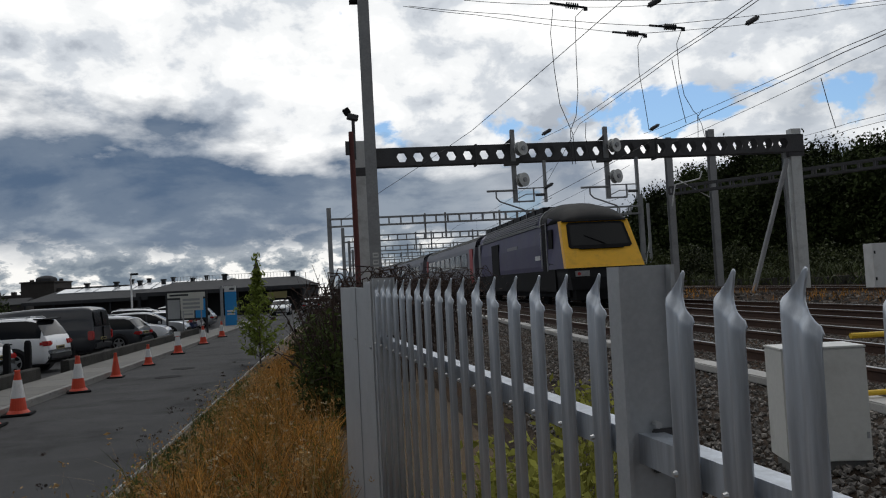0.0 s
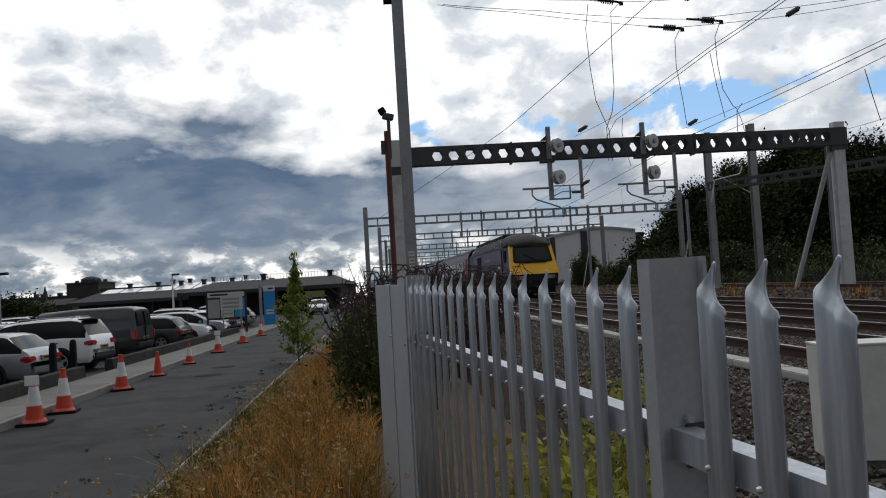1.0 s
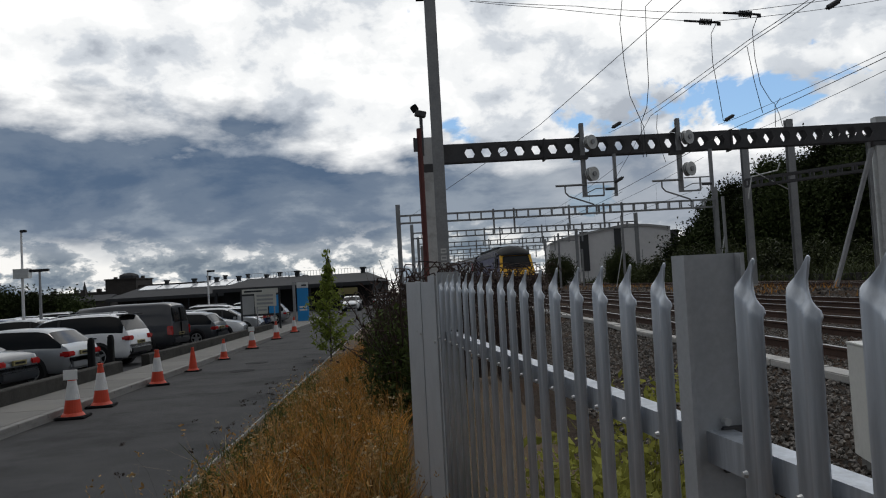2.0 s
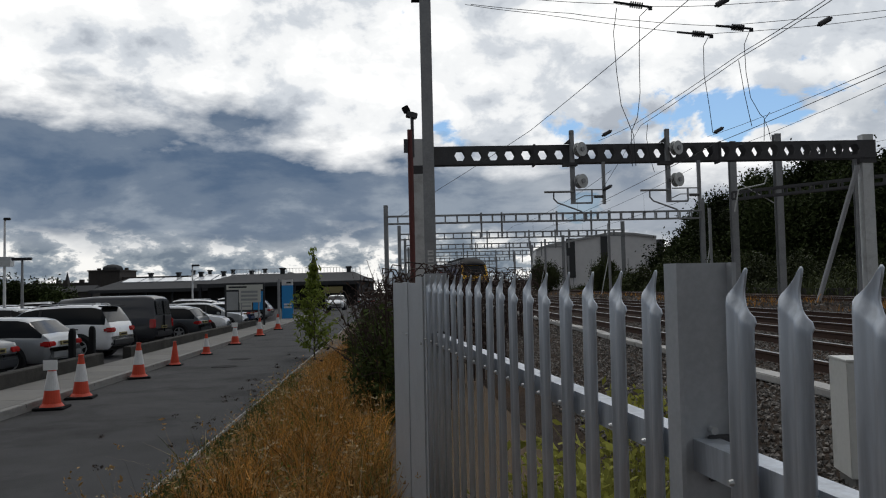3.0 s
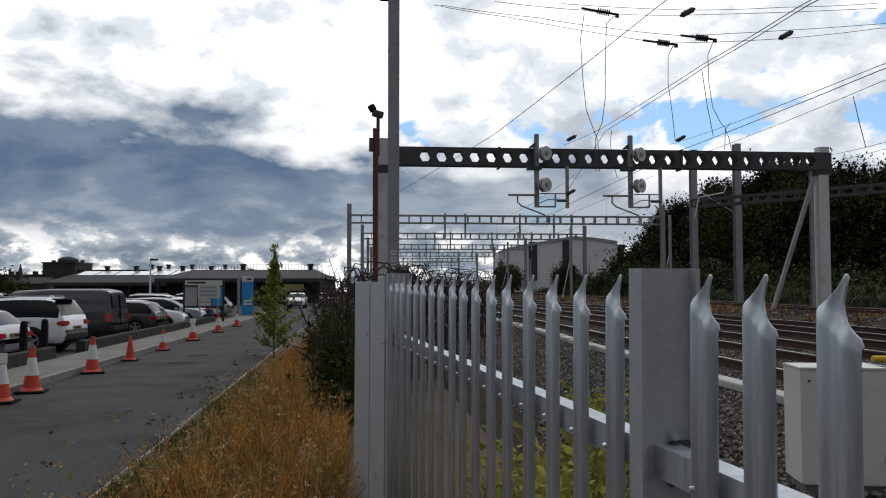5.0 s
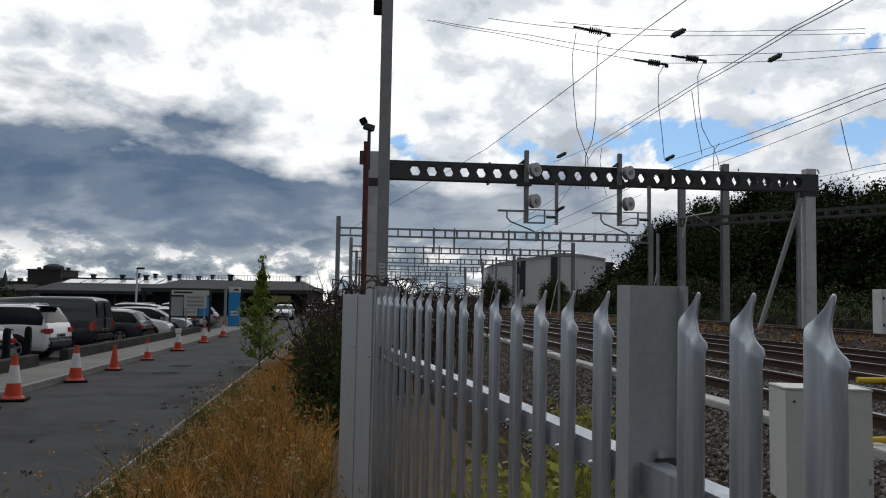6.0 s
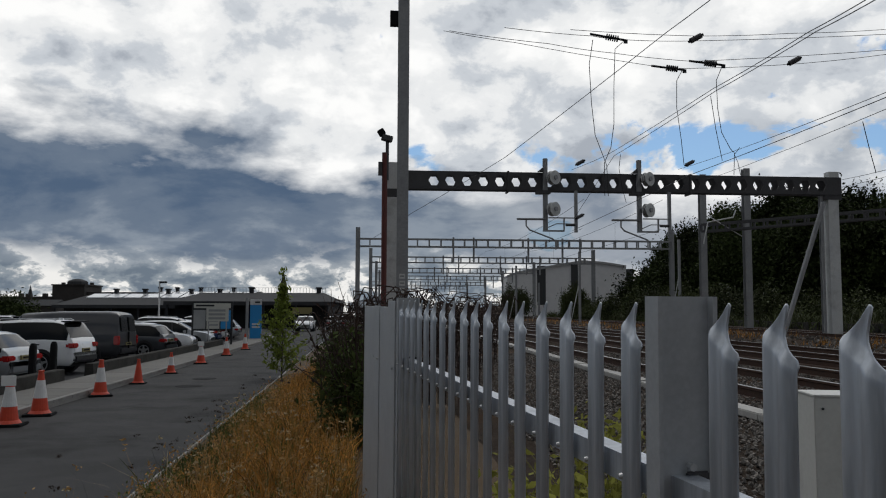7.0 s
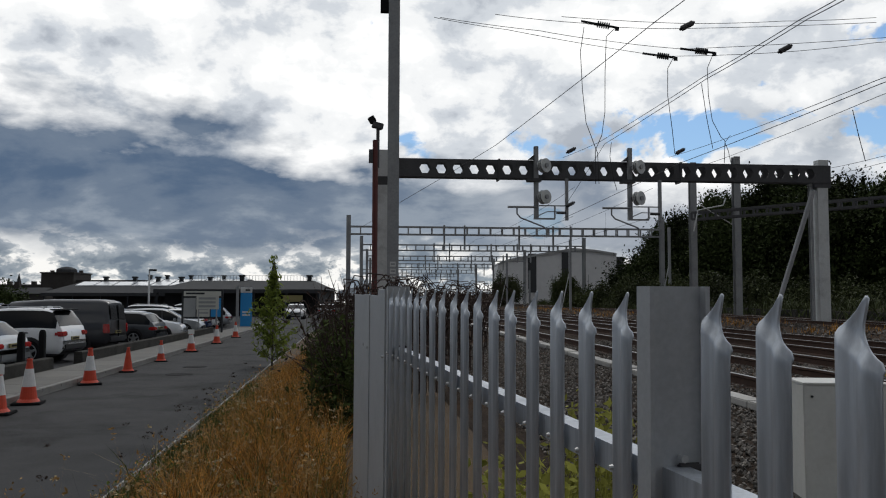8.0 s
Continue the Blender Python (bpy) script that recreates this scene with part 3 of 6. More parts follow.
def signal_pole():
    p = thing("camera_pole", TR @ pose(0.12, 33.0, 0), "dark red pole with a camera at its top", "pole")
    part("pole", tube((0, 0, -0.1), (0, 0, 8.15), 0.115, n=12), REDPOLE, p)
    part("stem", tube((0.1, 0, 7.0), (0.1, 0, 8.65), 0.07, n=10), BOOM, p)
    bm = box(-0.18, 0.42, -0.2, 0.2, -0.16, 0.16, bevel=0.03)
    part("camera_housing", bm, BOOM, p, "dark camera housing", pose(-0.0, 0, 8.78, 0, 12, 10) @ Matrix.Scale(0.75, 4))
    part("camera_hood", box(-0.22, 0.16, -0.16, 0.16, -0.16, 0.2, bevel=0.03), BLACK, p, "", pose(-0.12, 0, 9.0, 0, -30, 0) @ Matrix.Scale(0.75, 4))
    part("junction_box", box(-0.27, -0.1, -0.1, 0.1, 7.2, 7.75), BOOM, p)


signal_pole()


# ---- train ----
def hst_section(y, w, zr, n=8):
    """Half-round body section: from the sole bar up the side and over the roof."""
    pts = [(-w * 0.96, y, 0.95), (-w, y, 1.5), (-w, y, 2.35), (-w * 0.94, y, 3.0)]
    for i in range(1, n):
        a = math.pi * i / n
        pts.append((-w * 0.94 * math.cos(a), y, 3.0 + (zr - 3.0) * math.sin(a) ** 0.8))
    return pts + [(-x, yy, z) for x, yy, z in reversed(pts[:4])]


BODYBLUE = material("indigo_coach_paint", (0.062, 0.054, 0.115), 0.5, vary=0.12, scale=1, fine=9, bump=0.02, stain=(0.07, 0.063, 0.09), stain_scale=0.8, spec=0.3)
ROOFGREY = material("sooty_roof", (0.012, 0.0125, 0.014), 0.7, vary=0.2, scale=1.5, spec=0.2, stain=(0.03, 0.028, 0.026))
COACHSIDE = material("coach_side", (0.15, 0.145, 0.165), 0.45, vary=0.12, scale=1, bump=0.02)
YELLOW = material("warning_yellow", (0.86, 0.46, 0.015), 0.45, vary=0.08, scale=2, stain=(0.55, 0.28, 0.02), stain_scale=2.5, stain_amount=0.5, bump=0.02)
REDPAINT = material("red_paint", (0.4, 0.03, 0.03), 0.5, vary=0.1)


def power_car():
    """The nose is at y = 0 and looks along -y; the body runs along +y."""
    t = thing("power_car", pose(0, 0, 0), "indigo diesel power car with a sloping yellow nose", "train")
    w = 1.35
    rings = [hst_section(y, w * k, zr) for y, k, zr in ((2.55, 0.99, 3.72), (4.2, 1, 3.78), (17.6, 1, 3.78))]
    part("body", loft(rings), BODYBLUE, t, "indigo painted body side", smooth=False)
    # nose: raked front, tumbled sides
    sill, brow = 1.34, 3.02
    lower = [(-1.22, 0.0, 0.6), (-1.27, 0.0, 1.0), (-1.34, 0.12, sill), (1.34, 0.12, sill), (1.27, 0.0, 1.0), (1.22, 0.0, 0.6)]
    bm = loft([lower, [(-1.34, 2.55, 0.6), (-1.35, 2.55, 1.2), (-1.35, 2.55, 1.6), (1.35, 2.55, 1.6), (1.35, 2.55, 1.2), (1.34, 2.55, 0.6)]])
    part("nose_skirt", bm, ROOFGREY, t, "dark lower nose")
    bm = loft([[(-1.36, 0.10, sill), (1.36, 0.10, sill), (1.20, 1.12, brow), (-1.20, 1.12, brow)], [(-1.36, 2.56, 1.35), (1.36, 2.56, 1.35), (1.29, 2.56, 3.25), (-1.29, 2.56, 3.25)]])
    part("cab", bm, BODYBLUE, t)
    bm = loft([[(-1.38, 0.07, sill), (1.38, 0.07, sill), (1.23, 1.09, brow), (-1.23, 1.09, brow)], [(-1.40, 0.30, sill - 0.005), (1.40, 0.30, sill - 0.005), (1.25, 1.34, brow + 0.005), (-1.25, 1.34, brow + 0.005)]])
    part("front_panel", bm, YELLOW, t, "bright yellow warning front")
    # windscreen lies on the sloping front
    slope = math.atan2(1.02, brow - sill)
    scr = part("windscreen_frame", extrude([(-1.13, 0.08), (-1.05, 0.0), (1.05, 0.0), (1.13, 0.08), (1.04, 1.0), (0.96, 1.08), (-0.96, 1.08), (-1.04, 1.0)], 1, -0.03, 0.02), BLACK, t, "black windscreen surround", pose(0, 0.07 + 1.02 * 0.40, sill + (brow - sill) * 0.40, -math.degrees(slope), 0, 0))
    part("windscreen", extrude([(-1.03, 0.10), (1.03, 0.10), (0.95, 0.98), (-0.95, 0.98)], 1, -0.036, -0.031), GLASSDARK, scr, "dark windscreen glass")
    part("wiper", pipe([(-0.5, -0.06, 0.5), (0.2, -0.06, 0.12)], 0.014, n=5), BLACK, scr)
    part("sill_bar", box(-0.8, 0.8, -0.07, -0.03, -0.06, 0.0), BLACK, scr)
    # domed cab roof
    rings = []
    for y, hw, z0, zr in ((0.98, 1.16, 2.98, 3.06), (1.16, 1.21, 2.98, 3.24), (1.4, 1.25, 2.98, 3.42), (1.9, 1.29, 2.98, 3.64), (2.7, 1.31, 2.98, 3.79), (3.6, 1.31, 2.98, 3.84)):
        rings.append([(-hw, y, z0)] + [(-hw * math.cos(math.pi * i / 10), y, z0 + (zr - z0) * math.sin(math.pi * i / 10) ** 0.75) for i in range(1, 10)] + [(hw, y, z0)])
    part("cab_roof", loft(rings), ROOFGREY, t, "sooty black cab roof", smooth=True)
    for s in (-1, 1):
        part("cab_window", box(s * 1.30 - 0.03, s * 1.30 + 0.03, 1.95, 2.5, 2.1, 2.8), BLACK, t, "black cab side window")
        part("cab_door", box(s * 1.352 - 0.01, s * 1.352 + 0.01, 2.7, 3.3, 1.2, 3.05), BLACK, t, "dark cab door recess")
        part("skirt", box(s * 1.345 - 0.02, s * 1.345 + 0.02, 1.6, 17.5, 0.55, 1.32), BLACK, t, "black lower body skirt")
        part("door_frame", box(s * 1.352 - 0.014, s * 1.352 + 0.014, 2.62, 2.69, 1.3, 3.1), MASTGREY, t)
        part("handrail", tube((s * 1.38, 3.36, 1.4), (s * 1.38, 3.36, 2.8), 0.02, n=6), MASTPALE, t)
        part("louvre", box(s * 1.352 - 0.02, s * 1.352 + 0.02, 11.8, 13.6, 1.3, 2.8), BLACK, t, "black louvred grille")
        part("end_stripe", box(s * 1.352 - 0.012, s * 1.352 + 0.012, 16.9, 17.58, 1.0, 3.0), COACHSIDE, t)
        part("fleet_bars", box(s * 1.352 - 0.008, s * 1.352 + 0.008, 3.7, 4.5, 1.75, 1.92), CONEWHITE, t, "white running number bars")
        part("logo_bars", box(s * 1.352 - 0.008, s * 1.352 + 0.008, 7.6, 9.8, 2.36, 2.5), COACHSIDE, t, "pale lettering bars")
        part("head_lamp", box(s * 0.85 - 0.24, s * 0.85 + 0.24, -0.03, 0.1, 1.05, 1.24), MASTGREY, t, "lamp cluster")
        part("marker_light", tube((s * 0.98, -0.05, 1.14), (s * 0.98, -0.03, 1.14), 0.06, n=10), REDPAINT, t)
    bm = bmesh.new()
    for i in range(9):
        box(-0.9, 0.9, 4.6 + i * 1.4, 5.8 + i * 1.4, 3.5, 3.86, bm)
    part("roof_grilles", bm, ROOFGREY, t, "ribbed roof vents")
    bm = bmesh.new()
    for k in range(6):  # long ribs along the shoulder of the roof
        x, z = 1.31 - 0.055 * k, 3.10 + 0.095 * k
        for q in (-1, 1):
            box(q * x - 0.03, q * x + 0.03, 4.3, 16.4, z, z + 0.035, bm)
    part("roof_ribs", bm, MASTGREY, t, "long grey ribs along the roof shoulder")
    part("cab_arch", loft([[(k * x, y, z + d) for x, z in [(-1.33, 3.0)] + [(-1.33 * math.cos(math.pi * i / 10), 3.0 + 0.87 * math.sin(math.pi * i / 10) ** 0.75) for i in range(1, 10)] + [(1.33, 3.0)]] for y, k, d in ((3.62, 1, 0), (3.74, 1, 0))]), MASTGREY, t, "grey band behind the cab roof")
    part("gutter", box(-1.32, 1.32, 3.0, 17.6, 3.04, 3.08), MASTGREY, t)
    part("underframe", box(-1.2, 1.2, 0.5, 17.5, 0.35, 0.97), BLACK, t, "black underframe")
    part("fairing", box(-1.1, 1.1, 0.05, 0.9, 0.25, 0.95), BLACK, t)
    for y in (2.6, 5.2, 12.6, 15.2):
        bm = bmesh.new()
        for s in (-1, 1):
            tube((s * 0.68, y, 0.5), (s * 0.82, y, 0.5), 0.5, bm, 20)
        tube((-0.8, y, 0.5), (0.8, y, 0.5), 0.09, bm, 8)
        part("wheelset", bm, BLACK, t)
    return t


def coach(first):
    t = thing("coach", pose(0, 0, 0), "grey and indigo railway coach with a dark window band", "train", "coaches")
    rings = [hst_section(y, 1.37, 3.76) for y in (0, 22.6)]
    part("body", loft(rings), COACHSIDE, t)
    for s in (-1, 1):
        for i in range(8):
            part("coach_window", box(s * 1.36 - 0.02, s * 1.36 + 0.02, 2.4 + i * 2.35, 4.2 + i * 2.35, 1.95, 2.75), GLASSDARK, t, "dark coach window")
    for s in (-1, 1):
        for y in (0.5, 21.2):
            part("door", box(s * 1.365 - 0.02, s * 1.365 + 0.02, y, y + 0.9, 1.0, 2.95), REDPAINT if first else COACHSIDE, t, "red coach door" if first else "")
    part("roof", loft([[(x, y, z + 0.012) for x, y, z in hst_section(y, 1.36, 3.77)[3:12]] for y in (0, 22.6)], closed=True), ROOFGREY, t, "grey sooty roof")
    part("underframe", box(-1.2, 1.2, 0.5, 22, 0.3, 0.97), BLACK, t)
    part("gangway", box(-0.6, 0.6, -0.5, 0.02, 1.0, 3.2), BLACK, t)
    return t


# ---- traffic cones ----
def cone(u, v, yaw=0, style="sleeve", size=0.95):
    label = {"sleeve": "orange traffic cone with a white sleeve", "plain": "plain orange traffic cone without a sleeve", "paper": "orange traffic cone with white paper over its tip"}[style]
    c = thing("traffic_cone", RD @ pose(u, v, 0.0, 0, 0, yaw) @ Matrix.Scale(size, 4), label, "traffic cone", "traffic cones along the kerb")
    part("base", box(-0.235, 0.235, -0.235, 0.235, 0.0, 0.045, bevel=0.015), BLACK, c, "black rubber base")
    r = lambda z: 0.14 - (z - 0.09) * 0.152
    part("foot", tube((0, 0, 0.045), (0, 0, 0.09), 0.185, n=20, r2=0.15), ORANGE, c)
    part("body", tube((0, 0, 0.09), (0, 0, 0.75), r(0.09), n=20, r2=r(0.75)), ORANGE, c, "orange plastic body", smooth=False)
    if style != "plain":
        part("sleeve", tube((0, 0, 0.30), (0, 0, 0.60), r(0.30) + 0.004, n=20, r2=r(0.60) + 0.004), CONEWHITE, c, "white reflective sleeve")
    part("rim", tube((0, 0, 0.74), (0, 0, 0.765), r(0.74) + 0.01, n=16), ORANGE, c)
    if style == "paper":
        part("paper", box(-0.10, 0.11, -0.015, 0.0, 0.62, 0.78, bevel=0.003), PAPER, c, "crumpled white paper", pose(-0.01, -0.035, 0, 3, 0, 5))
    return c


for u, v, y, s in ((-5.10, 12.55, 5, "paper"), (-5.12, 13.76, 8, "sleeve"), (-5.12, 16.84, 20, "sleeve"), (-5.14, 19.7, 3, "plain"), (-5.14, 23.04, 12, "sleeve"), (-5.15, 27.35, 6, "paper"), (-5.16, 32.6, 0, "sleeve"), (-5.17, 37.97, 15, "sleeve")):
    cone(u, v, y, s, 0.76 if v in (19.7, 23.04) else 0.95)


# ---- low wall and bollards ----
def low_wall():
    for v0, v1 in ((-10, 19.3), (21.3, 41)):
        bm = bmesh.new()
        n = int((v1 - v0) / 0.5)
        rings = []
        for i in range(n + 1):
            v = v0 + (v1 - v0) * i / n
            j = lambda k: 0.012 * noise.noise((v * 1.7, k, 0))
            rings.append([(-6.89 + j(1), v, PARK - 0.1), (-6.88 + j(2), v, 0.36 + j(3)), (-6.86, v, 0.38 + j(4)), (-6.69, v, 0.38 + j(5)), (-6.67 + j(6), v, 0.36 + j(7)), (-6.66 + j(8), v, 0.02)])
        ob = part("low_wall", loft(rings), WALLSTONE, None, "", RD)
        tagged(ob, "low rough concrete wall between pavement and car park", "wall")


low_wall()
for v in (18.3, 19.5):
    b = thing("bollard", RD @ pose(-7.0, v, PARK), "dark weathered wooden bollard behind the wall", "bollard", "bollards")
    part("post", loft([[(k * x, k * y, z) for x, y in ((-1, -0.7), (-0.7, -1), (0.7, -1), (1, -0.7), (1, 0.7), (0.7, 1), (-0.7, 1), (-1, 0.7))] for k, z in ((0.068, -0.05), (0.068, 1.1), (0.06, 1.2), (0.035, 1.25))]), BLACK, b)


# ---- cars ----
WHITECAR = material("white_car_paint", (0.82, 0.83, 0.84), 0.3, vary=0.03, bump=0, coat=0.6)
SILVERCAR = material("silver_car_paint", (0.34, 0.355, 0.37), 0.32, 0.5, vary=0.04, bump=0, coat=0.6)
GREYCAR = material("grey_car_paint", (0.055, 0.06, 0.068), 0.32, 0.4, vary=0.05, bump=0, coat=0.6)
DARKCAR = material("charcoal_van_paint", (0.04, 0.042, 0.048), 0.38, 0.3, vary=0.06, bump=0, coat=0.5)
BLUECAR = material("blue_car_paint", (0.03, 0.06, 0.16), 0.32, 0.3, vary=0.05, bump=0, coat=0.6)
REDCAR = material("red_car_paint", (0.3, 0.02, 0.02), 0.32, 0.2, vary=0.05, bump=0, coat=0.6)
LAMP = material("red_lamp_plastic", (0.42, 0.015, 0.015), 0.25, vary=0.1, bump=0, coat=0.5)
PLATE = material("plate_yellow", (0.26, 0.22, 0.09), 0.5, vary=0.05, bump=0)
RIM = material("alloy_rim", (0.45, 0.46, 0.47), 0.35, 0.8, vary=0.1, bump=0)
TRIM = material("black_trim", (0.018, 0.018, 0.02), 0.6, vary=0.1, bump=0)


def arch(c, r, z, n=8):
    return [(c - r * math.cos(math.pi * i / n), z + r * math.sin(math.pi * i / n)) for i in range(n + 1)]


def wheel(parent, x, y, r, side):
    w = new("wheel")
    w.parent = parent
    w.matrix_basis = pose(x, y, r)
    part("tyre", tube((-0.11, 0, 0), (0.11, 0, 0), r, n=20), BLACK, w, "black tyre")
    bm = tube((0.108 * side, 0, 0), (0.118 * side, 0, 0), r * 0.3, n=14)
    for k in range(5):
        a = 2 * math.pi * k / 5 + 0.3
        c, s = math.cos(a), math.sin(a)
        ring = [(0.108 * side, c * r * 0.12 - s * d, s * r * 0.12 + c * d) for d in (-0.045, 0.045)] + [(0.108 * side, c * r * 0.66 - s * d, s * r * 0.66 + c * d) for d in (0.03, -0.03)]
        loft([ring, [(0.122 * side, p[1], p[2]) for p in ring]], bm)
    for a0 in range(20):
        a, b = 2 * math.pi * a0 / 20, 2 * math.pi * (a0 + 1) / 20
        q = [(0.109 * side, r * k * math.cos(t), r * k * math.sin(t)) for k, t in ((0.62, a), (0.70, a), (0.70, b), (0.62, b))]
        loft([q, [(0.118 * side, p[1], p[2]) for p in q]], bm)
    part("rim", bm, RIM, w, "silver spoked alloy rim")


def car(name, label, paint, L, W, top, belt, glass, wb0, r, m, cladding=False, blank_to=0.0, lights="wide", group="parked cars", lower=0.26):
    """Rear at y = 0, nose at y = L. top, belt: height along y. glass: (rear glass from, to, windscreen from, to)."""
    c = thing(name, m, label, "van" if "van" in name else "car", group)
    w = W / 2
    wb1 = L - 0.9
    plan = [(0, 0.84), (0.06, 0.92), (0.35, 0.985), (0.9, 1.0), (L - 1.1, 1.0), (L - 0.4, 0.93), (L - 0.1, 0.82), (L, 0.66)]
    stations = sorted({round(v, 3) for v in [0, 0.03, 0.1, 0.22, 0.36, 0.52, 0.7, 0.9, 1.3, 1.7, 2.1, 2.5, L - 1.25, L - 0.9, L - 0.6, L - 0.35, L - 0.15, L - 0.05, L] + list(glass)})
    rows = []
    for y in stations:
        k, zt, zb = w * interp(plan, y), interp(top, y), interp(belt, y)
        zb = min(zb, zt - 0.012)
        up = zt - zb
        end = min(1.0, min(y, L - y) / 0.12)
        lo = lower + 0.16 * (1 - end)
        roofw = k - 0.03 - 0.30 * min(up, 0.75)
        half = [(k * 0.90, lo), (k * 0.985, lo + 0.10), (k, lo + 0.24), (k * 1.0, (lo + zb) * 0.55), (k * 0.985, zb - 0.06), (k * 0.955, zb)]
        half += [(k * 0.955 * 0.55 + roofw * 0.45, zb + up * 0.45), (roofw, zb + up * 0.88), (roofw * 0.90, zb + up * 0.97), (roofw * 0.5, zt), (0.0, zt + 0.012)]
        rows.append([(-x, y, z) for x, z in half] + [(x, y, z) for x, z in reversed(half[:-1])])
    k = len(rows[0])
    shell, panes = bmesh.new(), {}
    verts = [[shell.verts.new(p) for p in row] for row in rows]

    def is_glass(i, j):
        y = (stations[i] + stations[i + 1]) / 2
        zt, zb = interp(top, y), interp(belt, y)
        if zt - zb < 0.10:
            return None
        side = 5 <= j <= 6 or k - 1 - j in (6, 7)
        if side and glass[0] + 0.10 < y < glass[3] - 0.12 and y > blank_to:
            return "left_windows" if j < 8 else "right_windows"
        if 7 <= j < k - 8:
            if glass[0] < y < glass[1]:
                return "rear_window"
            if glass[2] < y < glass[3]:
                return "windscreen"
        return None

    for i in range(len(rows) - 1):
        for j in range(k - 1):
            which = is_glass(i, j)
            if which:
                bm = panes.setdefault(which, bmesh.new())
                bm.faces.new([bm.verts.new(p) for p in (rows[i][j], rows[i][j + 1], rows[i + 1][j + 1], rows[i + 1][j])])
            else:
                shell.faces.new((verts[i][j], verts[i][j + 1], verts[i + 1][j + 1], verts[i + 1][j]))
    shell.faces.new(verts[0][::-1])
    shell.faces.new(verts[-1])
    part("body", shell, paint, c, "", smooth=True)
    for which, bm in panes.items():
        bmesh.ops.remove_doubles(bm, verts=bm.verts, dist=1e-4)
        part(which.replace("windows", "window"), bm, GLASSDARK, c, "dark tinted glass", smooth=True)
    part("floor_pan", box(-w * 0.86, w * 0.86, 0.3, L - 0.3, lower - 0.06, lower + 0.02), TRIM, c)
    for s in (-1, 1):
        for y in (wb0, wb1):
            part("wheel_arch", tube((s * (w - 0.3), y, r + 0.03), (s * (w + 0.004), y, r + 0.03), r + 0.065, n=22), TRIM, c)
            wheel(c, s * (w - 0.075), y, r, s)
        zb = interp(belt, 0.3)
        if lights == "tall":
            part("tail_light", box(s * (w * 0.9) - 0.09, s * (w * 0.9) + 0.05, -0.02, 0.2, zb - 0.42, zb - 0.08, bevel=0.03), LAMP, c, "tall red tail light")
        else:
            part("tail_light", box(s * (w * 0.76) - 0.19, s * (w * 0.76) + 0.17, -0.012, 0.26, zb - 0.24, zb - 0.09, bevel=0.03), LAMP, c, "red tail light")
        y = glass[3] - 0.35
        part("mirror", box(s * (w + 0.07) - 0.09, s * (w + 0.07) + 0.09, y, y + 0.14, interp(belt, y), interp(belt, y) + 0.15, bevel=0.03), paint, c)
        if blank_to < 1 and glass[3] > 2.4:
            y, z0, z1 = L * 0.5, interp(belt, L * 0.5), interp(top, L * 0.5)
            part("door_pillar", loft([[(s * (w * 0.962), y + a, z0) for a in (0, 0.09)] + [(s * (w * 0.9), y + a, z0) for a in (0.09, 0)],
                                      [(s * (w - 0.02 - 0.28 * (z1 - z0)), y + a - 0.03, z1 - 0.07) for a in (0, 0.09)] + [(s * (w - 0.1 - 0.28 * (z1 - z0)), y + a - 0.03, z1 - 0.07) for a in (0.09, 0)]]), TRIM, c)
        for y in (L * 0.5 + 0.05, L * 0.5 - 0.95):
            part("door_handle", box(s * w - 0.012, s * w + 0.016, y - 0.32, y - 0.14, interp(belt, y) - 0.16, interp(belt, y) - 0.125, bevel=0.004), paint if not cladding else TRIM, c)
    if cladding:
        for s in (-1, 1):
            part("sill_cladding", box(s * w - 0.03, s * w + 0.012, wb0 + r + 0.05, wb1 - r - 0.05, lower - 0.02, lower + 0.16, bevel=0.01), TRIM, c, "black plastic sill cladding")
    part("rear_bumper", box(-w * 0.84, w * 0.84, -0.05, 0.2, lower + 0.08, lower + 0.34, bevel=0.06), TRIM if cladding else paint, c, "rear bumper")
    part("number_plate", box(-0.26, 0.26, -0.022, 0.03, 0.70, 0.81), PLATE, c, "yellow rear plate with a plain bar")
    part("plate_bar", box(-0.2, 0.2, -0.026, -0.023, 0.73, 0.78), BLACK, c)
    return c


def bay(v, back=0.0, yaw=0.0):
    return RD @ pose(-7.15 - back, v, PARK, 0, 0, 90 + yaw)


SUV_TOP = [(0, 0.62), (0.04, 1.02), (0.12, 1.12), (0.3, 1.50), (0.42, 1.64), (0.7, 1.69), (1.6, 1.70), (2.6, 1.65), (2.85, 1.58), (3.55, 1.12), (4.2, 1.0), (4.5, 0.86), (4.6, 0.55)]
SUV_BELT = [(0, 1.06), (1.0, 1.10), (3.5, 1.0), (4.6, 0.9)]
suv = car("suv", "white sport utility car parked behind the low wall", WHITECAR, 4.6, 1.85, SUV_TOP, SUV_BELT, (0.13, 0.40, 2.85, 3.52), 0.98, 0.36, bay(26.6, 1.42, -6), cladding=True, lower=0.30)
part("spoiler", box(-0.62, 0.62, 0.2, 0.55, 1.63, 1.67, bevel=0.015), TRIM, suv, "black roof spoiler")
for s in (-1, 1):
    part("roof_rail", pipe([(s * 0.6, 0.7, 1.68), (s * 0.6, 0.8, 1.735), (s * 0.6, 2.4, 1.725), (s * 0.6, 2.5, 1.66)], 0.018, n=6), RIM, suv)
part("aerial", box(-0.03, 0.03, 0.75, 0.9, 1.69, 1.76, bevel=0.01), WHITECAR, suv)
VAN_TOP = [(0, 0.7), (0.03, 1.2), (0.12, 1.84), (0.2, 1.92), (0.5, 1.97), (3.4, 1.97), (3.75, 1.9), (4.45, 1.2), (4.8, 1.08), (4.95, 0.9), (5.0, 0.6)]
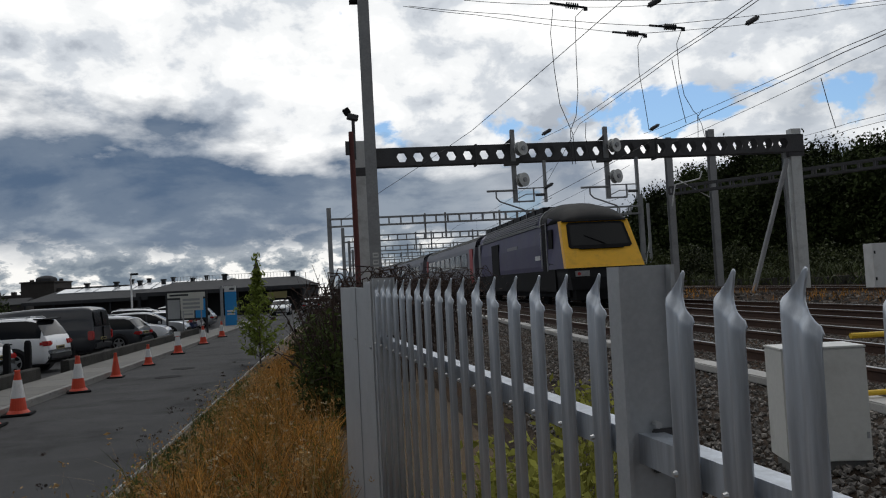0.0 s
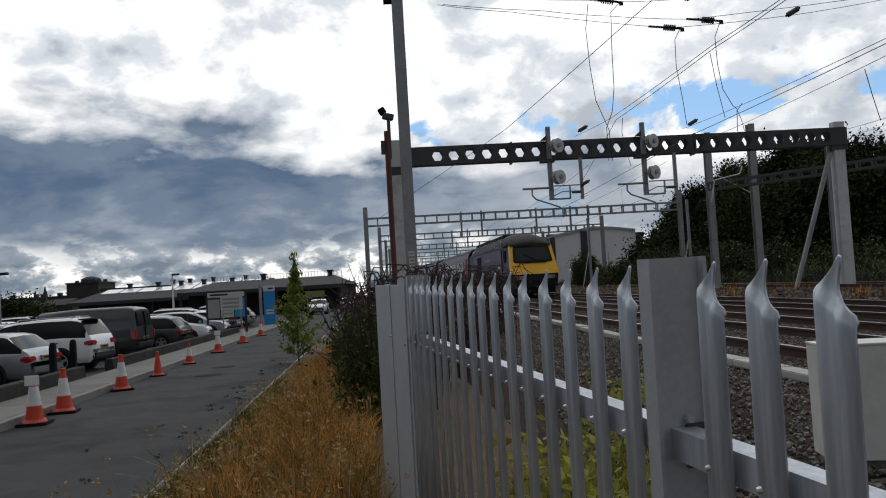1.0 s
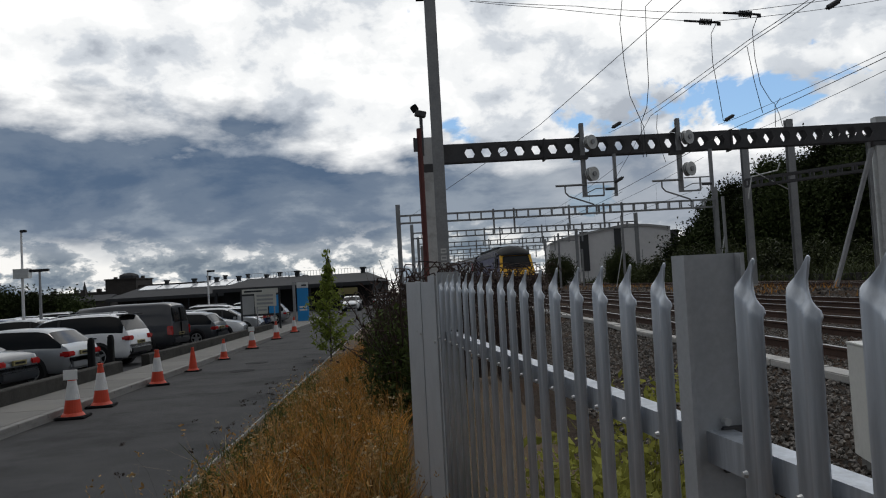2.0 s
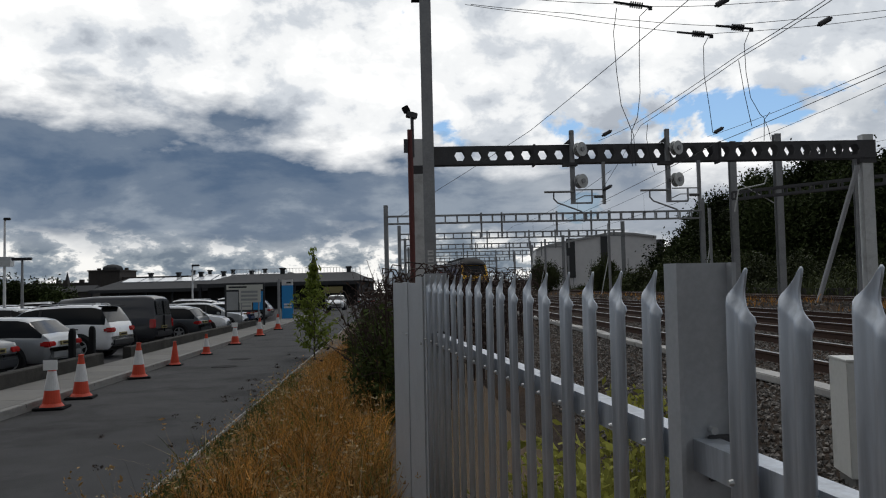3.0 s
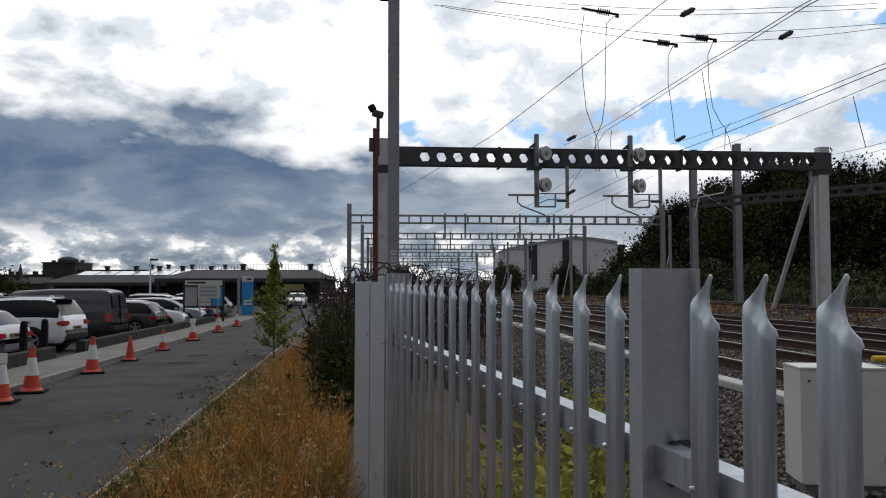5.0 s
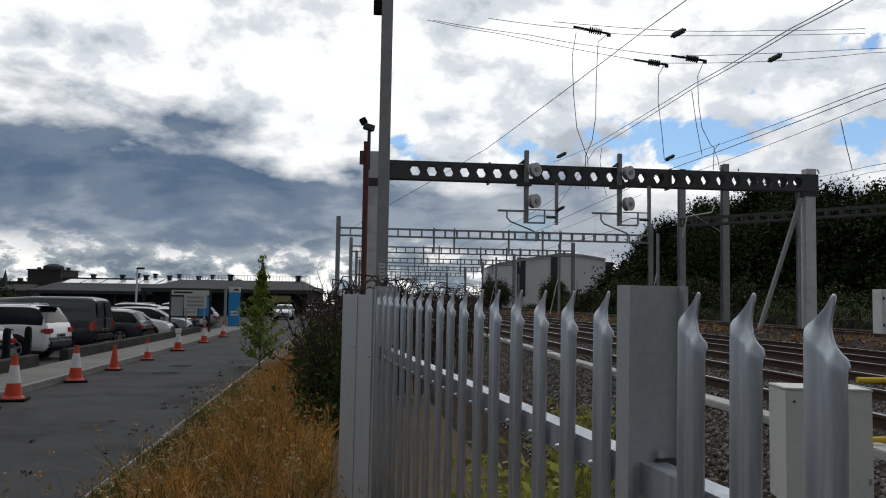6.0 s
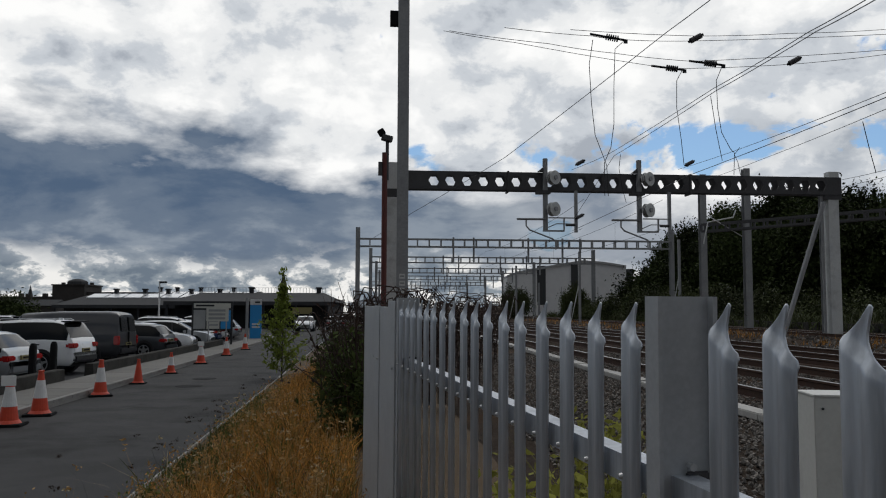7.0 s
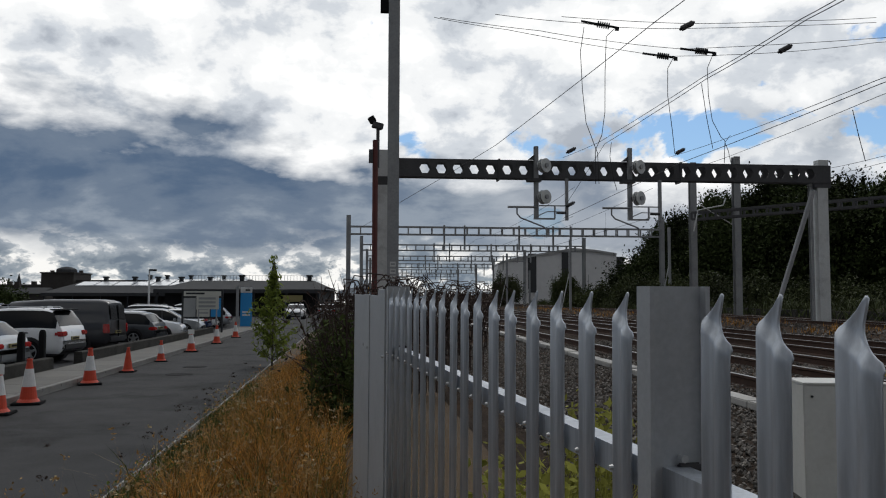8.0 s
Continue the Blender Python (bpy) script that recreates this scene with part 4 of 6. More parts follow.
van = car("van", "charcoal grey panel van parked behind the low wall", DARKCAR, 5.0, 1.95, VAN_TOP, [(0, 1.15), (4.4, 1.1), (5, 0.95)], (0.03, 0.12, 3.78, 4.42), 1.05, 0.34, bay(32.0, 1.6, -6), blank_to=3.2, lights="tall", lower=0.3)
for x in (-0.38, 0.38):
    part("rear_door_window", box(-0.30, 0.30, -0.02, 0.02, -0.27, 0.27, bevel=0.015), GLASSDARK, van, "dark tinted rear door glass", pose(x, 0.055, 1.5, -7))
part("door_gap", box(-0.008, 0.008, -0.03, 0.05, 0.55, 1.2), BLACK, van)
ESTATE_TOP = [(0, 0.55), (0.04, 0.86), (0.16, 0.96), (0.62, 1.36), (0.85, 1.42), (1.6, 1.45), (2.4, 1.43), (2.7, 1.36), (3.5, 0.96), (4.2, 0.85), (4.6, 0.72), (4.7, 0.5)]
ESTATE_BELT = [(0, 0.90), (1.0, 0.93), (3.5, 0.88), (4.7, 0.75)]
estate = car("estate_car", "silver estate car parked behind the low wall", SILVERCAR, 4.7, 1.82, ESTATE_TOP, ESTATE_BELT, (0.17, 0.60, 2.7, 3.46), 0.98, 0.33, bay(22.2, 1.5, -6))
SALOON_TOP = [(0, 0.6), (0.04, 0.9), (0.5, 1.0), (0.8, 1.02), (1.35, 1.36), (1.7, 1.42), (2.4, 1.42), (2.7, 1.35), (3.4, 0.96), (4.2, 0.84), (4.5, 0.7), (4.6, 0.5)]
saloon = car("saloon_car", "bronze-grey saloon car parked behind the low wall", GREYCAR, 4.6, 1.8, SALOON_TOP, ESTATE_BELT, (0.82, 1.35, 2.7, 3.36), 1.0, 0.32, bay(18.9, 1.7, -6))
HATCH_TOP = [(0, 0.55), (0.04, 0.90), (0.14, 1.0), (0.46, 1.36), (0.7, 1.43), (1.5, 1.46), (2.1, 1.43), (2.35, 1.37), (3.1, 0.97), (3.8, 0.85), (4.05, 0.72), (4.15, 0.5)]
hatch = car("hatchback", "dark grey hatchback parked behind the low wall", GREYCAR, 4.15, 1.8, HATCH_TOP, ESTATE_BELT, (0.15, 0.46, 2.37, 3.06), 0.85, 0.33, bay(36.4, 1.0, -6))
white_hatch = car("hatchback", "white hatchback parked nose out behind the wall", WHITECAR, 4.15, 1.76, HATCH_TOP, ESTATE_BELT, (0.15, 0.46, 2.37, 3.06), 0.8, 0.32, RD @ pose(-12.0, 40.2, PARK, 0, 0, -88))
two_tone = car("hatchback", "silver small car parked nose out behind the wall", SILVERCAR, 4.15, 1.78, [(y, z * 1.06) for y, z in HATCH_TOP], ESTATE_BELT, (0.15, 0.46, 2.37, 3.06), 0.8, 0.34, RD @ pose(-11.8, 44.0, PARK, 0, 0, -88))
blue = car("hatchback", "dark blue hatchback in the far car park rows", BLUECAR, 4.15, 1.76, HATCH_TOP, ESTATE_BELT, (0.15, 0.46, 2.37, 3.06), 0.8, 0.32, RD @ pose(-17.0, 62, PARK, 0, 0, 90))


def far_rows():
    kinds = [suv, estate, hatch, white_hatch, two_tone, white_hatch, estate, white_hatch, saloon, blue]
    rng = random.Random(4)
    k = 0
    for u, v0, v1, yaw in ((-19.5, 25, 64, -90), (-25.0, 27, 66, 90), (-33, 30, 70, -90), (-38.2, 36, 72, 90), (-9.0, 50, 66, 90), (-14.2, 50, 74, -90), (-50, 46, 80, -90)):
        v = v0
        while v < v1:
            if rng.random() < 0.86:
                src = kinds[rng.randrange(len(kinds))]
                copy_thing(src, RD @ pose(u + rng.uniform(-0.3, 0.3), v, PARK, 0, 0, yaw + rng.uniform(-2, 2)))
                k += 1
            v += 2.75
    for x, v in ((-5.0, 80), (-2.2, 81), (0.8, 82), (3.5, 80)):
        copy_thing(kinds[rng.randrange(10)], RD @ pose(x, v, 0.0, 0, 0, rng.choice((0, 180))))


far_rows()


# ---- signs and lamp posts ----
SIGNBLUE = material("sign_blue", (0.02, 0.26, 0.60), 0.4, vary=0.05, bump=0)
SIGNDARK = material("sign_dark", (0.02, 0.022, 0.025), 0.5, vary=0.1, bump=0)
SIGNCREAM = material("sign_cream", (0.55, 0.55, 0.5), 0.5, vary=0.05, bump=0)
SIGNGREY = material("sign_grey", (0.3, 0.31, 0.31), 0.5, vary=0.1, bump=0)


def P(x, y, depth):
    """A place depth metres ahead, by its bearing in the reference view."""
    return Vector(((x - 784) / 1414 * depth, depth, EYE + (511 - y) / 1414 * depth))


def info_board():
    p = P(363, 511, 40)
    b = thing("notice_board", pose(p.x, p.y, PARK, 0, 0, 8), "dark framed car park notice board on posts", "notice board")
    for x in (-0.95, 0.95):
        part("post", box(x - 0.05, x + 0.05, -0.05, 0.05, 0, 2.5), SIGNDARK, b)
    fr = part("frame", box(-1.0, 1.0, -0.06, 0.06, 1.05, 2.52, bevel=0.02), SIGNDARK, b)
    part("header", box(-0.9, 0.9, -0.07, -0.064, 2.18, 2.42), SIGNCREAM, fr, "cream header strip")
    part("writing_bar", box(-0.8, 0.1, -0.076, -0.072, 2.26, 2.35), SIGNDARK, fr)
    part("panel", box(-0.9, -0.32, -0.07, -0.064, 1.15, 2.08), SIGNGREY, fr, "grey poster")
    part("panel", box(-0.26, 0.36, -0.07, -0.064, 1.15, 2.08), SIGNCREAM, fr, "cream poster with bars")
    part("panel", box(0.42, 0.9, -0.07, -0.064, 1.15, 2.08), SIGNBLUE, fr, "blue poster")
    for i in range(4):
        part("writing_bar", box(-0.2, 0.3, -0.076, -0.072, 1.3 + i * 0.19, 1.38 + i * 0.19), SIGNGREY, fr)
    q = P(372, 511, 37)
    s = thing("small_sign", pose(q.x, q.y, PARK, 0, 0, 8), "cream information sign on a pair of posts", "sign")
    for x in (-0.4, 0.4):
        part("post", tube((x, 0.04, 0), (x, 0.04, 2.2), 0.03), MASTGREY, s)
    part("plate", box(-0.5, 0.5, -0.02, 0.01, 1.55, 2.2), SIGNCREAM, s)
    for i in range(3):
        part("writing_bar", box(-0.4, 0.36, -0.026, -0.022, 1.64 + i * 0.18, 1.74 + i * 0.18), SIGNGREY, s)


info_board()


def totem():
    p = P(440, 511, 50)
    t = thing("totem_sign", pose(p.x, p.y, 0, 0, 0, 6), "tall blue totem sign with a white head panel", "sign")
    part("panel", box(-0.35, 0.35, -0.07, 0.07, 0.1, 2.2, bevel=0.015), SIGNBLUE, t, "blue panel")
    part("head", box(-0.35, 0.35, -0.07, 0.07, 2.205, 2.55, bevel=0.015), CONEWHITE, t, "white head panel")
    part("logo_bar", box(-0.05, 0.25, -0.078, -0.072, 2.32, 2.42), SIGNDARK, t)
    for i in range(2):
        part("writing_bar", box(-0.22, 0.26, -0.078, -0.072, 0.95 - i * 0.18, 1.06 - i * 0.18), CONEWHITE, t)
    part("side_post", box(-0.62, -0.46, -0.05, 0.05, 0, 2.6), MASTGREY, t)
    part("plinth", box(-0.6, 0.6, -0.2, 0.2, -0.02, 0.1), KERB, t)
    q = P(522, 505, 62)
    s = thing("sign_board", pose(q.x, q.y, 0.0), "yellow sign board on short posts", "sign")
    part("plate", box(-0.75, 0.75, -0.02, 0.02, 1.65, 2.15), PLATE, s)
    for x in (-0.6, 0.6):
        part("post", tube((x, 0.04, 0), (x, 0.04, 1.9), 0.03), MASTGREY, s)


totem()


def lamp_post(x, y, depth, base, label="white car park lamp post", arm=0.35, mat=WHITEPAINT):
    p = P(x, y, depth)
    h = p.z - base
    t = thing("lamp_post", pose(p.x, p.y, base), label, "lamp post", "lamp posts")
    part("column", tube((0, 0, 0), (0, 0, h), 0.1, n=10, r2=0.06), mat, t)
    part("lantern", box(-0.05, arm + 0.25, -0.12, 0.12, h - 0.02, h + 0.14, bevel=0.04), SIGNDARK, t, "dark lantern head")
    return t


lamp_post(268, 457, 66, PARK)
tall = lamp_post(-79, 364, 48, PARK, "pale tall lamp post with speakers", 0.1)
part("cabinet", box(-0.5, 0.5, -0.2, 0.2, 4.0, 4.6), MASTPALE, tall)
twin = lamp_post(-46, 438, 44, PARK, "grey lamp post with twin lanterns", 0.3, MASTGREY)
part("lantern", box(-0.6, 0.05, -0.12, 0.12, P(0, 438, 44).z - PARK - 0.02, P(0, 438, 44).z - PARK + 0.14, bevel=0.04), SIGNDARK, twin)


# ---- station and other buildings ----
SLATE = material("slate_roof", (0.06, 0.061, 0.064), 0.85, spec=0.15, vary=0.15, scale=0.3, fine=2.5, bump=0.1)
# sun glint on the skylights is painted in as a near-white base
GLAZING = material("glint_white_glazing", (0.8, 0.82, 0.84), 0.25, 0.3, vary=0.06, scale=0.5, bump=0)
DARKBRICK = material("sooty_brick", (0.055, 0.048, 0.043), 0.95, vary=0.25, scale=0.5, fine=4, bump=0.3)
CLADDING = material("pale_cladding", (0.80, 0.795, 0.79), 0.7, vary=0.06, scale=0.1, fine=1.2, bump=0.05)
CLADROOF = material("cladding_roof", (0.42, 0.42, 0.42), 0.6, vary=0.06, scale=0.1, fine=1.2, bump=0.05)
DARKPANEL = material("dark_panel", (0.045, 0.047, 0.05), 0.6, vary=0.1)
# near-black: the shade under the shed eaves is put into this colour
EAVES_SHADE = material("painted_eaves_shade", (0.02, 0.02, 0.02), 0.9, vary=0.2)


def shed(name, x0, x1, depth, ridge_y, eave_y, glazed, cowls, rail=False, turn=0.0):
    a, b = P(x0, ridge_y, depth), P(x1, ridge_y, depth)
    eave = P(x0, eave_y, depth).z
    w = b.x - a.x
    s = thing(name, pose(a.x, depth, PARK, 0, 0, turn), "long low station shed with a slate roof and roof vents", "building", "station buildings")
    rz, ez, d = a.z - PARK, eave - PARK, 9.0
    bm = loft([[(0, -d, ez), (2.2, 0, rz), (0, d, ez)], [(w, -d, ez), (w - 2.2, 0, rz), (w, d, ez)]])
    part("roof", bm, SLATE, s, "grey slate roof")
    part("fascia", box(-0.1, w + 0.1, -d - 0.1, -d + 0.1, ez - 0.5, ez), SLATE, s)
    # unglazed sheds get the wall with eaves shade painted in
    part("wall", box(0.5, w - 0.5, -d + 2.5, d - 1, 0, ez - 0.02), EAVES_SHADE if not glazed else DARKBRICK, s, "deeply shaded wall under the eaves")
    n = int(w / 4)
    for i in range(n + 1):
        x = 0.3 + i * (w - 0.6) / n
        part("column", box(x - 0.12, x + 0.12, -d + 0.1, -d + 0.35, 0, ez - 0.4), SIGNDARK, s)
    if glazed:
        k = max(2, int(w / 3.2))
        for i in range(k):
            x = 2.6 + i * (w - 5.2) / k
            x2 = x + (w - 5.2) / k - 0.25
            q = lambda xx, f, o: (xx, -d * f, rz + (ez - rz) * f + o)
            part("skylight", loft([[q(x, 0.08, 0.03), q(x2, 0.08, 0.03), q(x2, 0.42, 0.03), q(x, 0.42, 0.03)], [q(x, 0.08, 0.12), q(x2, 0.08, 0.12), q(x2, 0.42, 0.12), q(x, 0.42, 0.12)]]), GLAZING, s, "roof glazing coloured white for its sun glint")
    for c in cowls:
        x = P(c, 0, depth).x - a.x
        v = part("roof_vent", box(x - 0.28, x + 0.28, -0.28, 0.28, rz - 0.4, rz + 0.55), SIGNDARK, s, "dark ridge vent")
        part("cowl", box(x - 0.42, x + 0.42, -0.42, 0.42, rz + 0.55, rz + 0.8, bevel=0.06), SIGNDARK, v)
    if rail:
        bm = bmesh.new()
        for i in range(40):
            x = 2 + i * (w - 4) / 39
            box(x - 0.02, x + 0.02, -0.02, 0.02, rz - 0.05, rz + 0.7, bm)
        box(2, w - 2, -0.02, 0.02, rz + 0.68, rz + 0.72, bm)
        part("ridge_rail", bm, MASTGREY, s, "thin ridge handrail")
    return s


shed("station_shed", 318, 588, 112, 474, 491, False, (432, 551), True)
shed("station_shed", 128, 410, 128, 476, 497, True, (192, 243, 284, 325, 376))
shed("station_shed", 250, 470, 150, 472, 490, True, (270, 300, 342, 400))


def tower():
    a, b = P(94, 463, 165), P(150, 463, 165)
    t = thing("station_tower", pose((a.x + b.x) / 2, 165, PARK), "dark stone station block with a domed turret", "building")
    hw, h = (b.x - a.x) / 2, a.z - PARK
    part("block", box(-hw, hw, -4, 4, 0, h), DARKBRICK, t)
    part("parapet", box(-hw - 0.2, hw + 0.2, -4.2, 4.2, h, h + 0.25), DARKBRICK, t)
    for x in (-hw + 0.3, hw - 0.3):
        part("pinnacle", box(x - 0.3, x + 0.3, -0.3, 0.3, h + 0.25, h + 0.75), DARKBRICK, t)
    dome = [(2.1, h + 0.25), (2.1, h + 0.75), (1.9, h + 1.05), (1.0, h + 1.4), (0.3, h + 1.5)]
    part("turret", loft([[(r * math.cos(k * math.pi / 4), r * math.sin(k * math.pi / 4), z) for k in range(8)] for r, z in dome]), SLATE, t, "octagonal slate dome")
    part("wing", box(-hw - 16, -hw, -3, 4, 0, P(0, 482, 165).z - PARK), DARKBRICK, t)
    part("wing", box(hw, hw + 14, -3, 4, 0, P(0, 474, 165).z - PARK), DARKBRICK, t)
    for i in range(3):
        part("chimney", box(-hw - 14 + i * 5, -hw - 13.2 + i * 5, 0, 0.8, P(0, 482, 165).z - PARK, P(0, 476, 165).z - PARK), DARKBRICK, t)


tower()


def spire(x, top, half, depth, label):
    p = P(x, top, depth)
    s = thing("church_spire", pose(p.x, depth, -0.3), label, "church spire", "spires")
    h = p.z + 0.3
    hw = half / 1414 * depth
    body = h * 0.62
    part("tower", box(-hw, hw, -hw, hw, 0, body), DARKBRICK, s)
    part("spire", tube((0, 0, body), (0, 0, h), hw * 1.15, n=8, r2=0.05), SLATE, s, "pointed slate spire")


spire(38, 462, 5, 210, "small dark stone spire on the skyline")
spire(488, 437, 7, 280, "dark church spire beyond the station")


def warehouse():
    d = 122
    a, b = P(883, 511, d), P(1094, 511, d)
    zz = lambda y: P(0, y, d).z
    xs = lambda x: P(x, 0, d).x - a.x
    w = thing("warehouse", pose(a.x, d, 0.0), "large pale clad industrial building with a curved roof", "building")
    outline = [(0, 0)] + [(xs(x), zz(y)) for x, y in ((884, 446), (903, 439), (946, 431), (981, 425), (1018, 419), (1056, 422), (1094, 428))] + [(b.x - a.x, 0)]
    part("hall", extrude(outline, 1, 0, 12), CLADDING, w, "pale sheet cladding")
    part("roof_trim", extrude([(p[0], p[1]) for p in outline[1:-1]] + [(p[0], p[1] + 0.35) for p in outline[-2:0:-1]], 1, -0.25, 12), CLADROOF, w)
    for x0, x1, y0, y1 in ((937, 952, 425, 494), (997, 1009, 420, 472)):
        part("dark_strip", box(xs(x0), xs(x1), -0.15, 0.1, zz(y1), zz(y0)), DARKPANEL, w, "dark vertical glazed strip")
    part("side_block", box(xs(1096), xs(1108), 0.3, 26, 0, zz(430)), DARKPANEL, w)
    for i in range(7):
        x = xs(884 + i * 32)
        part("seam", box(x - 0.05, x + 0.05, -0.06, 0.0, 0.2, zz(462)), CLADROOF, w)


warehouse()


def houses():
    for x0, x1, d, e, r in ((-180, -100, 150, 500, 488), (-90, -20, 140, 499, 486), (-10, 95, 150, 498, 487)):
        a, b = P(x0, e, d), P(x1, e, d)
        h = thing("terrace", pose(a.x, d, -0.3), "low brick terrace with a slate roof", "house", "houses beyond the car park")
        w, ez, rz = b.x - a.x, a.z + 0.3, P(0, r, d).z + 0.3
        part("wall", box(0, w, -3, 3, 0, ez), DARKBRICK, h)
        part("roof", loft([[(-0.2, -3.3, ez), (0, 0, rz), (-0.2, 3.3, ez)], [(w + 0.2, -3.3, ez), (w, 0, rz), (w + 0.2, 3.3, ez)]]), SLATE, h)
        part("chimney", box(w * 0.4, w * 0.4 + 0.9, -0.4, 0.4, rz - 0.3, rz + 1.1), DARKBRICK, h)


houses()


# ---- plants ----
LEAFDARK = material("dark_leaf", (0.031, 0.042, 0.014), 0.7, per_object=0.55, vary=0.15, scale=0.3, fine=3, bump=0, island=0.15, spec=0.05)
LEAFSHRUB = material("shrub_leaf", (0.045, 0.055, 0.018), 0.7, per_object=0.4, vary=0.2, scale=0.6, fine=5, bump=0, island=0.45, spec=0.2)
LEAFBRIGHT = material("sapling_leaf", (0.17, 0.215, 0.04), 0.6, thin=0.45, vary=0.2, scale=3, fine=20, bump=0, island=0.4, spec=0.25)
LEAFBUSH = material("buddleia_leaf", (0.062, 0.082, 0.024), 0.75, thin=0.2, vary=0.25, scale=3, fine=20, bump=0, island=0.5, spec=0.2)
BARK = material("bark", (0.07, 0.055, 0.04), 0.95, vary=0.3, scale=5, fine=40, bump=0.4)
TWIG = material("dead_twig", (0.048, 0.03, 0.024), 0.95, vary=0.3, scale=5, fine=40, bump=0.2, island=0.3)
DRY = material("dry_grass", (0.42, 0.205, 0.05), 0.9, thin=0.25, stain=(0.10, 0.055, 0.022), stain_scale=1.9, stain_amount=0.9, vary=0.3, scale=1.4, fine=9, bump=0, island=0.85, spec=0.15)
STRAW = material("straw_seed_heads", (0.36, 0.22, 0.085), 0.9, thin=0.3, vary=0.2, scale=2, fine=9, bump=0, island=0.35, spec=0.15)
GREEN = material("green_weed", (0.11, 0.135, 0.03), 0.8, thin=0.3, vary=0.25, scale=2, fine=9, bump=0, island=0.45, spec=0.2)
WEED = material("yellow_green_weed", (0.30, 0.30, 0.07), 0.8, thin=0.35, vary=0.25, scale=2, fine=9, bump=0, island=0.4, spec=0.15)
BLEACHED = material("bleached_stem", (0.46, 0.37, 0.22), 0.9, vary=0.15, bump=0, island=0.3, spec=0.15)
SEED = material("seed_head_dark", (0.05, 0.035, 0.03), 0.95, vary=0.2, bump=0)


def crown_points(rng, clumps, per, rx, rz, z0, spread):
    c = rng.normal(size=(clumps, 3))
    c /= np.linalg.norm(c, axis=1)[:, None]
    c *= rng.uniform(0.45, 1.0, (clumps, 1)) ** 0.6
    c = c * np.array([rx, rx, rz]) + np.array([0, 0, z0])
    return (c[:, None, :] + rng.normal(size=(clumps, per, 3)) * spread * rng.uniform(0.6, 1.3, (clumps, 1, 1))).reshape(-1, 3)


def tree_kind(seed, h, rx, leaves=64, leaf=0.15, mat=None, name="tree", label="dense dark green broadleaf tree on the bank"):
    rng = np.random.default_rng(seed)
    t = thing(name, pose(0, 0, 0), label, "tree", "trees on the bank")
    bm = tube((0, 0, -0.5), (0.1, 0, h * 0.55), 0.22, n=8, r2=0.12)
    for k in range(6):
        a = k * 1.05 + rng.uniform(0, 0.6)
        z = h * rng.uniform(0.25, 0.5)
        tube((0, 0, z), (math.cos(a) * rx * 0.6, math.sin(a) * rx * 0.6, z + h * 0.25), 0.08, bm, 6, 0.03)
    part("trunk", bm, BARK, t)
    pts = crown_points(rng, leaves, 420, rx, h * 0.46, h * 0.52, rx * 0.19)
    me = leaf_mesh("crown", pts, leaf, mat or LEAFDARK, rng, 0.6)
    cr = new("crown", me)
    cr.parent = t
    return t


